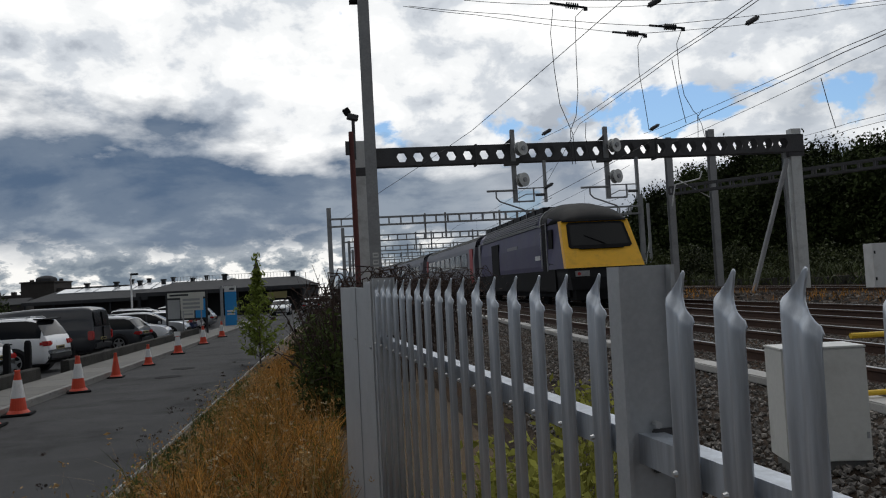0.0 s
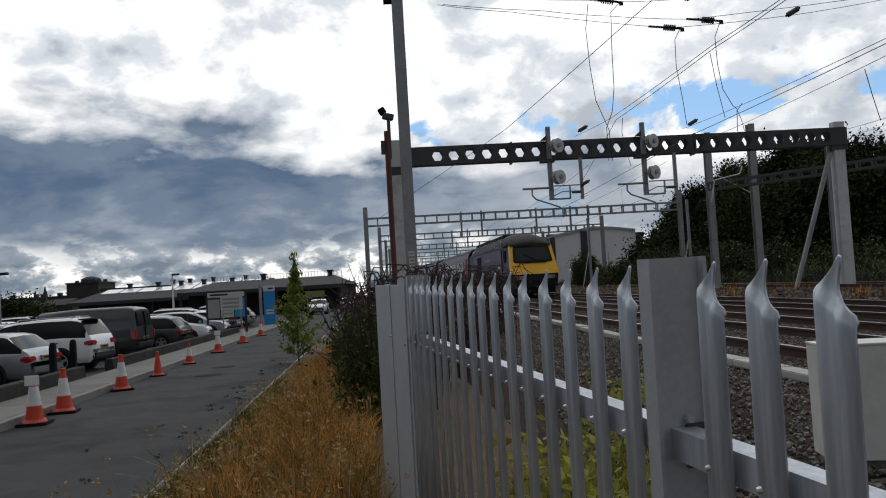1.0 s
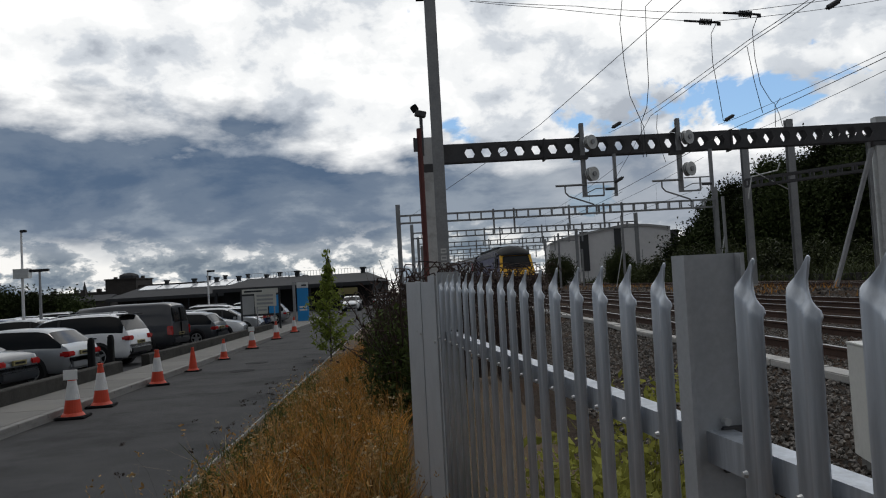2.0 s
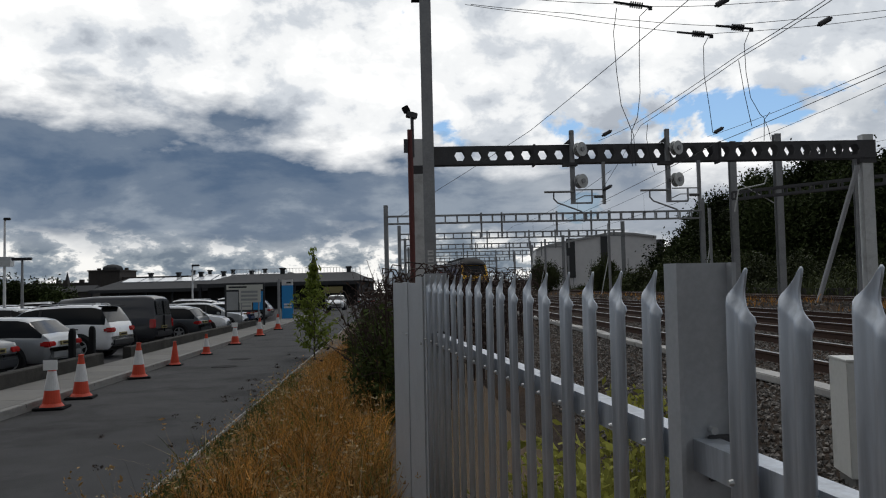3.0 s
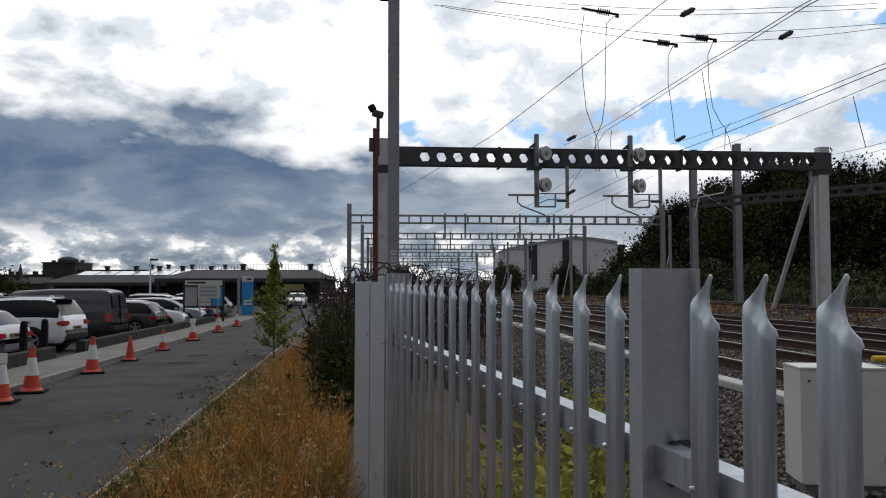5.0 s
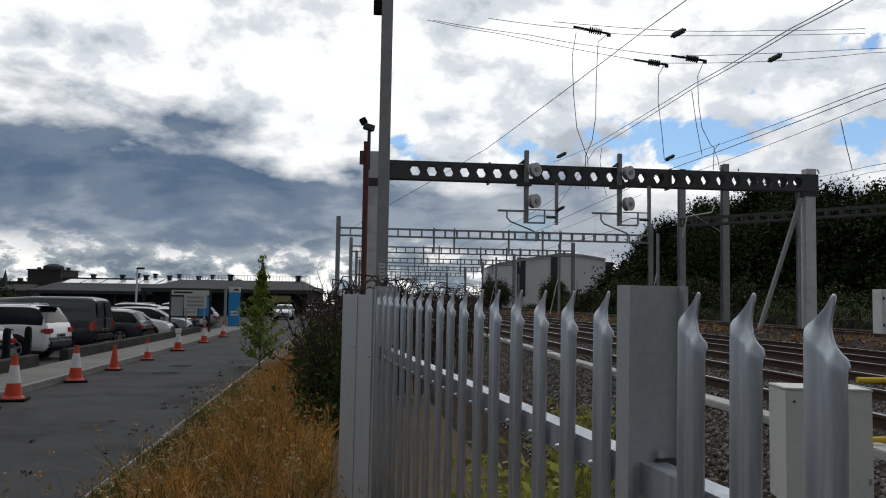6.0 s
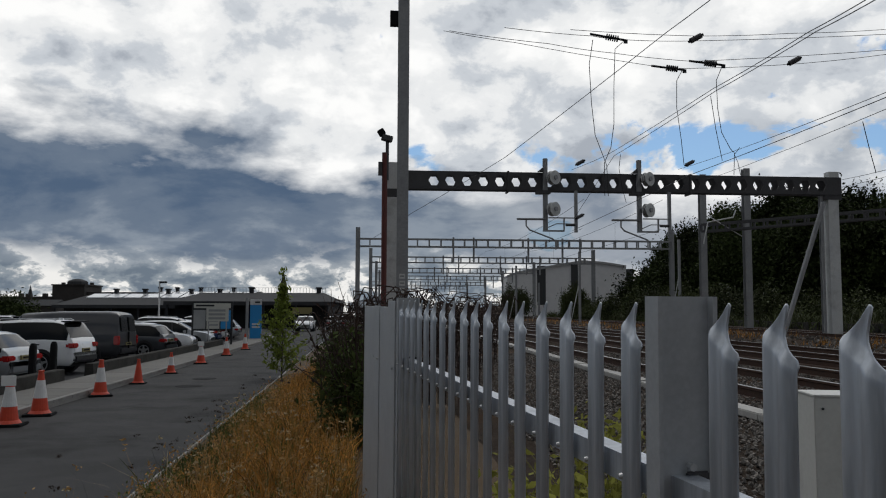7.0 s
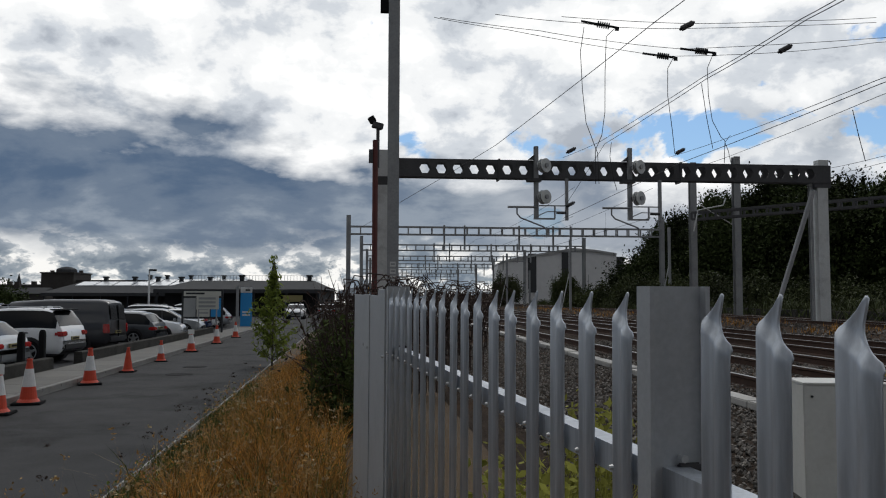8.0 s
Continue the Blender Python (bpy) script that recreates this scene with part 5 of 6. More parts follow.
def wood():
    kinds = [tree_kind(1, 11, 3.6), tree_kind(2, 13, 4.2), tree_kind(3, 9, 3.6), tree_kind(4, 12, 3.8)]
    rng = random.Random(8)
    # skyline of the wood: bearing, top
    sky_line = ((1130, 446), (1150, 420), (1172, 402), (1196, 386), (1224, 366), (1256, 348), (1288, 332), (1320, 314), (1350, 304), (1385, 302), (1415, 312), (1450, 302), (1490, 296), (1530, 300), (1570, 310), (1610, 300), (1650, 300), (1700, 310))
    first = set()
    for k, (x, y) in enumerate(sky_line):
        for row, dep in enumerate((100 - k * 1.8, 84 - k * 1.7)):
            yy = y + (rng.uniform(-14, 22) if row == 0 else rng.uniform(15, 75))
            top = P(x + (row * 14), yy, dep)
            src = rng.randrange(4)
            hh = (11, 13, 9, 12)[src] * 0.98
            m = pose(top.x, dep, top.z - hh, 0, 0, rng.uniform(0, 360))
            if src not in first:
                first.add(src)
                kinds[src].matrix_basis = m
            else:
                copy_thing(kinds[src], m)
    # a few dark conifers stand above the broadleaf crowns
    spruce = thing("conifer", pose(0, 0, 0), "tall dark conifer above the wood", "tree", "trees on the bank")
    part("trunk", tube((0, 0, -0.5), (0, 0, 11.8), 0.18, n=8, r2=0.03), BARK, spruce)
    nr = np.random.default_rng(77)
    z = 12.0 * nr.uniform(0.08, 1.0, 9000) ** 0.8
    a = nr.uniform(0, 6.283, 9000)
    tier = 0.7 + 0.3 * np.abs(np.sin(z * 2.6))
    rad = (12.3 - z) * 0.19 * tier * nr.uniform(0.3, 1.0, 9000) ** 0.5
    cr = new("crown", leaf_mesh("crown", np.stack([np.cos(a) * rad, np.sin(a) * rad, z - rad * 0.25], 1), 0.11, LEAFDARK, nr, 0.35, 0.3))
    cr.parent = spruce
    for k, (x, y) in enumerate(((1492, 284), (1512, 292), (1536, 286), (1556, 296), (1582, 284), (1418, 300))):
        top = P(x, y, 88)
        m = pose(top.x, 88, top.z - 12, 0, 0, k * 50)
        if k == 0:
            spruce.matrix_basis = m
        else:
            copy_thing(spruce, m)
    # the bank under the trees
    shrub = tree_kind(11, 4.2, 2.3, 30, 0.1, LEAFSHRUB, "shrub", "low mixed green shrub beside the railway")
    spots = [(1120, 470, 76), (898, 464, 95), (1004, 462, 88), (1032, 490, 84), (1060, 484, 82), (1085, 484, 80), (1150, 470, 72), (1185, 465, 70), (1220, 470, 66), (1260, 468, 64), (1300, 472, 60), (1345, 470, 58), (1390, 480, 56), (1430, 478, 54), (1480, 480, 52), (1530, 478, 52), (1580, 480, 50)]
    for k, (x, y, dep) in enumerate(spots):
        top = P(x, y, dep)
        slim = 0.72 if x < 1040 else 1.0
        m = pose(top.x, dep, top.z - 4.1, 0, 0, k * 77) @ Matrix.Diagonal((slim, slim, 1, 1))
        if k == 0:
            shrub.matrix_basis = m
        else:
            copy_thing(shrub, m)
    far = tree_kind(21, 9, 4.5, 60, 0.2, LEAFDARK, "tree", "dark green tree on the far side of the car park")
    for k, (x, y) in enumerate(((-150, 482), (-110, 476), (-70, 479), (-40, 484), (-5, 489))):
        top = P(x, y, 120)
        m = pose(top.x, 120, top.z - 9, 0, 0, k * 60)
        if k == 0:
            far.matrix_basis = m
        else:
            copy_thing(far, m)


wood()


def hillside():
    bm = bmesh.new()
    rows = []
    for j in range(12):
        v = 40 + j * 16
        rows.append([bm.verts.new((u, v, -0.5 + max(0, (u - 27)) * 0.13 + 0.5 * noise.noise((u * 0.1, v * 0.1, 3)) * (u > 27))) for u in (26, 29, 33, 38, 45, 55, 70, 100, 160)])
    for a, b in zip(rows, rows[1:]):
        for i in range(8):
            bm.faces.new((a[i], a[i + 1], b[i + 1], b[i]))
    tagged(part("bank", bm, GROUND, None, "", TR, True), "overgrown earth bank beside the railway", "bank", "", "structure")


hillside()


def sapling():
    p = P(487, 511, 20.5)
    rng = np.random.default_rng(5)
    t = thing("sapling", pose(p.x, p.y, 0.02), "slender bright green self-seeded sapling on the verge", "sapling")
    bm = tube((0, 0, 0), (0.02, 0, 1.3), 0.025, n=6, r2=0.015)
    tube((0.02, 0, 1.3), (-0.02, 0, 2.75), 0.015, bm, 6, 0.004)
    pts = []
    for k in range(80):
        z = 0.06 + 2.3 * rng.uniform() ** 1.25
        a = rng.uniform(0, 6.28)
        r = (0.66 * max(0.0, 1 - z / 2.1) ** 0.8 + 0.13) * rng.uniform(0.5, 1.2) * (0.75 if math.sin(z * 7 + a) > 0.3 else 1.0)
        if z > 1.6:
            r *= 0.7
        tip = Vector((math.cos(a) * r, math.sin(a) * r, z + r * 0.7))
        tube((0, 0, z), tip, 0.008, bm, 5, 0.003)
        for i in range(20):
            f = rng.uniform(0.25, 1.05)
            pts.append(Vector((0, 0, z)).lerp(tip, f) + Vector(rng.normal(size=3) * 0.045))
    for i in range(90):
        z = rng.uniform(1.6, 2.8)
        pts.append(Vector((rng.normal() * 0.06, rng.normal() * 0.06, z)))
    part("stem", bm, BARK, t)
    lf = new("leaves", leaf_mesh("leaves", pts, 0.066, LEAFBRIGHT, rng, 0.38, 0.3))
    lf.parent = t


sapling()


def bush(x, top_y, depth, base, rx, seed, n, leaf, label, twigs=40, mat=None, name="bush"):
    p = P(x, top_y, depth)
    h = p.z - base
    rng = np.random.default_rng(seed)
    t = thing(name, pose(p.x, p.y, base), label, "bush", "bushes by the fence")
    bm = bmesh.new()
    pts = []
    for k in range(twigs):
        a = rng.uniform(0, 6.28)
        r = rx * rng.uniform(0.3, 1.15)
        z = h * rng.uniform(0.45, 1.05)
        mid = Vector((math.cos(a) * r * 0.45, math.sin(a) * r * 0.45, z * 0.62))
        tip = Vector((math.cos(a) * r, math.sin(a) * r, z))
        tube((rng.normal() * 0.1, rng.normal() * 0.1, 0), mid, 0.014, bm, 5, 0.009)
        tube(mid, tip, 0.009, bm, 5, 0.004)
        for q in range(3):
            e = tip + Vector(rng.normal(size=3) * 0.16)
            tube(mid.lerp(tip, rng.uniform(0.4, 0.9)), e, 0.005, bm, 4, 0.003)
        for i in range(n // twigs):
            f = rng.uniform(0.0, 0.93)
            q = mid.lerp(tip, f) * rng.uniform(0.75, 1) + Vector(rng.normal(size=3) * rx * 0.16)
            q.z *= rng.uniform(0.25, 1)
            pts.append(q)
    part("stem", bm, TWIG, t, "dead brown twigs")
    if n:
        lf = new("leaves", leaf_mesh("leaves", pts, leaf, mat or LEAFBUSH, rng, 0.35, 0.4))
        lf.parent = t


bush(606, 503, 12.5, 0.0, 0.5, 31, 10000, 0.042, "dark dense bush with bare twigs beside the fence")
bush(580, 518, 15.5, 0.0, 0.5, 32, 7000, 0.045, "dark dense bush with bare twigs beside the fence", 44)
bush(620, 497, 9.5, 0.0, 0.46, 33, 5200, 0.045, "dark dense bush with bare twigs beside the fence", 36)


def brambles():
    rng = np.random.default_rng(9)
    for x, y, d, w, n in ((665, 470, 10, 0.5, 60), (735, 474, 13, 0.55, 60), (800, 480, 16, 0.6, 60), (835, 484, 20, 0.6, 50)):
        p = P(x, y, d)
        t = thing("bramble", pose(p.x, p.y, 0.2), "tangle of dead reddish brown bramble stems", "bramble", "brambles behind the fence")
        bm = bmesh.new()
        h = p.z - 0.2
        for k in range(n):
            a = rng.uniform(0, 6.28)
            s = Vector((rng.normal() * w * 0.5, rng.normal() * w * 0.3, 0))
            prev, ang = s + Vector((0, 0, h * 0.3)), a
            tube(s, prev, 0.008, bm, 4)
            top = h * rng.uniform(0.8, 1.12)
            for i in range(1, 6):
                f = i / 5
                q = s + Vector((math.cos(ang) * w * f, math.sin(ang) * w * f, h * 0.3 + (top - h * 0.3) * math.sin(f * 2.2) / 1.0 * 0.95))
                tube(prev, q, 0.007, bm, 4)
                prev = q
                ang += rng.normal() * 0.5
        part("stem", bm, TWIG, t)
        pts = [Vector((rng.normal() * w * 0.8, rng.normal() * w * 0.5, h * rng.uniform(0.3, 0.92))) for i in range(900)]
        lf = new("dead_leaves", leaf_mesh("dead_leaves", pts, 0.035, TWIG, rng, 0.4))
        lf.parent = t


brambles()


def blades(name, spots, h0, h1, width, mat, rng, label, lean=0.35, m=None, edge=None):
    n = len(spots)
    a = rng.uniform(0, 6.283, n)
    h = rng.uniform(h0, h1, n)
    if m is RD or m is TR:  # grows in clumps of different height
        h = h * np.array([np.clip(0.85 + 1.1 * noise.noise((p[0] * 2.3, p[1] * 1.7, 21)), 0.4, 1.45) for p in spots])
    if edge is not None:  # shorter where it thins out towards the edging
        at = np.asarray(spots)
        h *= np.clip((at[:, 0] - edge) / 0.8 + np.clip((6.5 - at[:, 1]) * 0.3, 0, 1), 0.25, 1.0)
    w = width * rng.uniform(0.6, 1.4, n) * (0.7 + 0.9 * rng.uniform(0, 1, n) ** 3)
    side = np.stack([np.cos(a), np.sin(a), np.zeros(n)], 1) * w[:, None]
    b = rng.uniform(0, 6.283, n)
    tilt = rng.uniform(0.05, lean, n) * h
    out = np.stack([np.cos(b), np.sin(b), np.zeros(n)], 1) * tilt[:, None]
    up = np.array([0, 0, 1.0])
    base = np.asarray(spots)
    mid = base + out * 0.35 + up * (h * 0.6)[:, None]
    tip = base + out + up * h[:, None]
    v = np.stack([base - side, base + side, mid + side * 0.8, mid - side * 0.8, tip], 1).reshape(-1, 3)
    f = []
    for i in range(n):
        k = 5 * i
        f += [(k, k + 1, k + 2, k + 3), (k + 3, k + 2, k + 4)]
    ob = new(name, sheet_mesh(name, v, f, mat))
    if m is not None:
        ob.matrix_basis = m
    tagged(ob, label, "grass", "", "stuff")
    return tip


def grass():
    rng = np.random.default_rng(12)

    def spots(n, u0, u1, v0, v1, power=1.6):
        v = v0 + (v1 - v0) * rng.uniform(0, 1, n) ** power
        u = rng.uniform(u0, u1, n)
        keep = u < 0.60 - 0.11 * np.minimum(v, 5.6)  # stays on the road side of the fence
        u, v = u[keep], v[keep]
        return np.stack([u, v, 0.02 + 0.10 * np.clip((u + 2.0) / 1.2, 0, 1)], 1)

    s = spots(46000, -1.86, 0.6, 0.0, 22)
    tuft = np.array([noise.noise((p[0] * 1.4, p[1] * 1.1, 5)) for p in s])
    s1 = s[tuft > -0.32]
    s1 = s1[rng.uniform(size=len(s1)) < np.clip((s1[:, 0] + 1.93) / 0.75, 0.06, 1.0)]  # sparse beside the edging
    blades("dry_grass", s1, 0.10, 0.44, 0.0036, DRY, rng, "tall dry golden brown grass on the verge", 1.0, RD, -1.84)
    s2 = spots(4200, -1.75, 0.55, 1.8, 18)
    tips = blades("straw_stalks", s2, 0.32, 0.6, 0.0016, STRAW, rng, "pale straw stalks among the dry grass", 0.5, RD, -1.9)
    pick = tips[rng.uniform(size=len(tips)) < 0.6]
    pts = np.repeat(pick, 5, 0) + rng.normal(size=(len(pick) * 5, 3)) * np.array([0.008, 0.008, 0.022])
    ob = new("seed_heads", leaf_mesh("seed_heads", pts, 0.014, STRAW, rng, 0.4))
    ob.matrix_basis = RD
    tagged(ob, "pale feathery seed heads over the dry grass", "grass", "", "stuff")
    s3 = np.concatenate([spots(1500, -1.95, -1.7, 1.6, 22), spots(4500, -0.3, 0.4, 2, 16), spots(3200, -1.8, 0.5, 1.6, 14)])
    blades("green_grass", s3, 0.08, 0.3, 0.003, GREEN, rng, "green grass tufts along the verge edge", 0.7, RD, -1.9)
    s9 = spots(7000, -1.93, -1.66, 1.6, 16)
    s9 = s9[np.array([noise.noise((p[0], p[1] * 1.3, 14)) > -0.12 for p in s9])]
    blades("edge_tufts", s9, 0.05, 0.17, 0.0032, LEAFBUSH, rng, "dark green grass tufts hanging over the edging", 0.6, RD)
    sb = np.concatenate([spots(5200, -1.95, -0.5, 0.4, 4.6, 0.9), spots(6000, -1.7, 0.5, 3.5, 14)])
    sb = sb[np.array([noise.noise((p[0] * 1.9, p[1] * 1.2, 52)) > 0.02 for p in sb])]
    blades("coarse_weeds", sb, 0.12, 0.36, 0.0055, LEAFBUSH, rng, "coarse dark green weed clumps in the verge", 0.9, RD)
    # pale flower heads and long bleached stems scattered through it
    s7 = spots(320, -1.8, 0.5, 2.2, 12)
    tips = blades("flower_stems", s7, 0.3, 0.5, 0.0012, GREEN, rng, "thin stems with pale flower heads in the grass", 0.4, RD)
    pts = np.repeat(tips, 9, 0) + rng.normal(size=(len(tips) * 9, 3)) * np.array([0.012, 0.012, 0.006])
    ob = new("flower_heads", leaf_mesh("flower_heads", pts, 0.009, BLEACHED, rng, 0.8))
    ob.matrix_basis = RD
    tagged(ob, "small pale flower heads over the dry grass", "flowers", "", "stuff")
    s8 = spots(800, -1.85, 0.5, 2.2, 14)
    blades("bleached_stems", s8, 0.2, 0.45, 0.0035, BLEACHED, rng, "long bleached bent grass stems", 2.2, RD)
    # a low mat of small dead and living leaves
    for name, n, mat, label in (("dead_leaf_litter", 9000, DRY, "low mat of dry brown leaves under the grass"), ("verge_weeds", 15000, GREEN, "low green weed leaves in the dry grass")):
        q = spots(n, -1.92, 0.58, 1.6, 18)
        if mat is GREEN:
            q = q[np.array([noise.noise((p[0] * 1.5, p[1] * 0.9, 33)) > -0.04 for p in q])]
        q = q + np.stack([np.zeros(len(q)), np.zeros(len(q)), rng.uniform(0.02, 0.26, len(q))], 1)
        ob = new(name, leaf_mesh(name, q, 0.016, mat, rng, 0.45))
        ob.matrix_basis = RD
        tagged(ob, label, "weeds", "", "stuff")
    # umbels leaning over the road edge
    s4 = np.stack([rng.uniform(-2.35, -1.9, 34), rng.uniform(4.6, 16, 34), np.full(34, 0.03)], 1)
    s4[:, 0] = np.clip(s4[:, 0], -1.98, -1.85)
    tips = blades("wild_carrot", s4, 0.3, 0.62, 0.0012, SEED, rng, "dark dried wild carrot stems at the road edge", 0.7, RD)
    pts = np.repeat(tips, 24, 0) + rng.normal(size=(len(tips) * 24, 3)) * np.array([0.02, 0.02, 0.008])
    ob = new("umbels", leaf_mesh("umbels", pts, 0.008, SEED, rng, 0.7))
    ob.matrix_basis = RD
    tagged(ob, "dark dried umbel seed heads", "weeds", "", "stuff")
    # weeds on the railway side
    n = 15000
    v = rng.uniform(1.9, 4.4, n)
    u = 0.95 + rng.exponential(0.5, n)
    keep = np.array([noise.noise((a * 1.1, b * 0.8, 9)) > 0.08 for a, b in zip(u, v)]) & (u < 0.48 * v) & (v < 4.4)
    s5 = np.stack([u, v, 0.10 + 0.13 * (u - 0.7)], 1)[keep]
    blades("trackside_weeds", s5[::3], 0.3, 0.8, 0.004, WEED, rng, "yellow-green weeds between fence and ballast", 0.6, FE)
    s5 = np.repeat(s5, 3, 0)
    pts = s5 + np.array([0, 0, 1.0]) * rng.uniform(0.1, 0.8, (len(s5), 1)) + rng.normal(size=(len(s5), 3)) * 0.07
    ob = new("weed_leaves", leaf_mesh("weed_leaves", pts, 0.026, WEED, rng, 0.5))
    ob.matrix_basis = FE
    tagged(ob, "small yellow-green weed leaves behind the fence", "weeds", "", "stuff")
    # low rank growth along the far side of the tracks
    n = 9000
    u, v = rng.uniform(21.5, 29, n), rng.uniform(14, 110, n)
    s6 = np.stack([u, v, 0.55 + 0.08 * (u - 20)], 1)
    blades("bank_grass", s6, 0.15, 0.8, 0.03, LEAFSHRUB, rng, "rank green growth along the foot of the bank", 1.6, TR)


def far_side_scrub():
    rng = np.random.default_rng(41)
    n = 5200
    u, v = rng.uniform(14.2, 18.4, n), 12 + 70 * rng.uniform(0, 1, n) ** 1.5
    keep = np.array([noise.noise((a * 0.7, b * 0.25, 2)) > 0.0 for a, b in zip(u, v)])
    s = np.stack([u, v, np.interp(u, [14, 15.5, 18], [0.46, 0.54, 0.51])], 1)[keep]
    blades("dead_scrub", s, 0.06, 0.32, 0.012, DRY, rng, "low rusty dead scrub between the far tracks", 0.9, TR)
    n = 4200
    u, v = rng.uniform(13.6, 19, n), 12 + 60 * rng.uniform(0, 1, n) ** 1.5
    c = np.stack([u, v, np.interp(u, [13.6, 14.5, 15.5, 18], [0.47, 0.47, 0.55, 0.52])], 1)
    ob = new("rubble", leaf_mesh("rubble", c, 0.09, STONE, rng, 0.7))
    ob.matrix_basis = TR
    tagged(ob, "loose stones and rubble beyond the tracks", "rubble", "", "stuff")


grass()
far_side_scrub()


# ---- lineside things ----
def ballast_stones():
    rng = np.random.default_rng(3)
    n = 34000
    v = 2.5 + 20 * rng.uniform(0, 1, n) ** 1.7
    u = rng.uniform(1.5, 7.9, n) + 0.02 * v
    z = np.interp(u, [1.2, 2.6, 3.6, 4.2, 10], [0.1, 0.32, 0.42, 0.44, 0.47]) + 0.012
    c = np.stack([u, v, z], 1)
    octa = np.array([(1, 0, 0), (-1, 0, 0), (0, 1, 0), (0, -1, 0), (0, 0, 1), (0, 0, -1.0)])
    tri = ((0, 2, 4), (2, 1, 4), (1, 3, 4), (3, 0, 4), (2, 0, 5), (1, 2, 5), (3, 1, 5), (0, 3, 5))
    jit = rng.uniform(0.5, 1.25, (n, 6, 1)) * rng.uniform(0.016, 0.032, (n, 1, 1))
    ax = rng.normal(size=(n, 3, 3))
    q, _ = np.linalg.qr(ax)
    vv = (octa[None] * jit) @ q + c[:, None, :]
    f = [tuple(6 * i + k for k in t) for i in range(n) for t in tri]
    ob = new("ballast_stones", sheet_mesh("ballast_stones", vv.reshape(-1, 3), f, STONE))
    ob.matrix_basis = TR
    tagged(ob, "loose grey-brown railway ballast stones", "ballast", "", "stuff")


ballast_stones()


def trough():
    t = thing("cable_trough", TR @ pose(4.2, 0, 0.455), "pale concrete cable trough lids beside the track", "cable trough")
    lid = finish("lid", box(-0.12, 0.12, -0.49, 0.49, 0.0, 0.085, bevel=0.012), TROUGH)
    for i in range(60):
        piece("lid", lid, t, pose(random.uniform(-0.015, 0.015), 2 + i * 1.0, random.uniform(-0.01, 0.01), 0, 0, random.uniform(-0.6, 0.6)))


trough()
CABINET = material("pale_cabinet_paint", (0.62, 0.62, 0.59), 0.5, vary=0.06, scale=2, fine=30, bump=0.03, stain=(0.36, 0.35, 0.32), stain_scale=2)
PIPEYELLOW = material("yellow_pipe_paint", (0.66, 0.42, 0.02), 0.5, vary=0.1, bump=0.02)


def cabinet():
    c = thing("lineside_cabinet", pose(2.238, 5.03, 0.38, 0, 0, -6), "pale grey steel lineside equipment cabinet", "cabinet")
    part("case", box(0, 0.52, 0, 0.34, 0.06, 0.77, bevel=0.006), CABINET, c)
    part("lid", box(-0.004, 0.524, -0.004, 0.344, 0.77, 0.785, bevel=0.004), CABINET, c, "pale overhanging lid")
    part("plinth", box(0.03, 0.49, 0.03, 0.31, -0.35, 0.06), KERB, c, "weathered concrete plinth")
    part("lock", tube((0.05, -0.001, 0.70), (0.05, -0.008, 0.70), 0.008, n=8), SIGNDARK, c)
    part("hinge", box(0.49, 0.505, -0.008, 0.0, 0.2, 0.24), MASTGREY, c)
    p = P(1600, 462, 30)
    f = thing("lineside_cabinet", pose(p.x, 30, 0.6, 0, 0, 4), "tall white lineside location cabinet across the tracks", "cabinet")
    part("case", box(-0.45, 0.45, -0.3, 0.3, 0.0, 1.9, bevel=0.02), WHITEPAINT, f)
    for z in (0.5, 1.5):
        part("hinge", box(-0.42, -0.36, -0.32, -0.3, z, z + 0.12), SIGNDARK, f)
    h = thing("handrail", pose(3.6, 6.55, 0.31, 0, 0, 4), "yellow painted tubular steel handrail", "handrail")
    part("top_rail", pipe([(-0.1, 0, 0.78), (1.0, 0, 0.78)], 0.024, n=10), PIPEYELLOW, h)
    part("mid_rail", pipe([(-0.1, 0, 0.3), (1.0, 0, 0.3)], 0.024, n=10), PIPEYELLOW, h)
    for x in (0.42, 1.0):
        part("post", tube((x, 0, -0.15), (x, 0, 0.78), 0.024, n=10), PIPEYELLOW, h)
        part("elbow", tube((x, 0, 0.74), (x, 0, 0.82), 0.034, n=10), PIPEYELLOW, h)


cabinet()


def concrete_blocks():
    t = thing("retaining_kerb", TR @ pose(23.0, 0, 0.7), "low dark stone edging blocks across the tracks", "stone edging")
    blk = finish("block", box(-0.25, 0.25, -0.45, 0.45, -0.2, 0.32, bevel=0.03), WALLSTONE)
    for i in range(50):
        piece("block", blk, t, pose(random.uniform(-0.06, 0.06), 16 + i * 0.98, random.uniform(-0.04, 0.04), 0, 0, random.uniform(-3, 3)))


concrete_blocks()


# ---- wires ----
def wire(name, pts, r, label, m=None, sag=0.0, n=10, group="overhead wires"):
    out = []
    for a, b in zip(pts, pts[1:]):
        a, b = Vector(a), Vector(b)
        for i in range(n):
            f = i / n
            out.append(a.lerp(b, f) - Vector((0, 0, sag * 4 * f * (1 - f))))
    out.append(Vector(pts[-1]))
    ob = part(name, pipe(out, r * 0.8, n=5), WIRE, None, "", m)
    return tagged(ob, label, "wire", group)


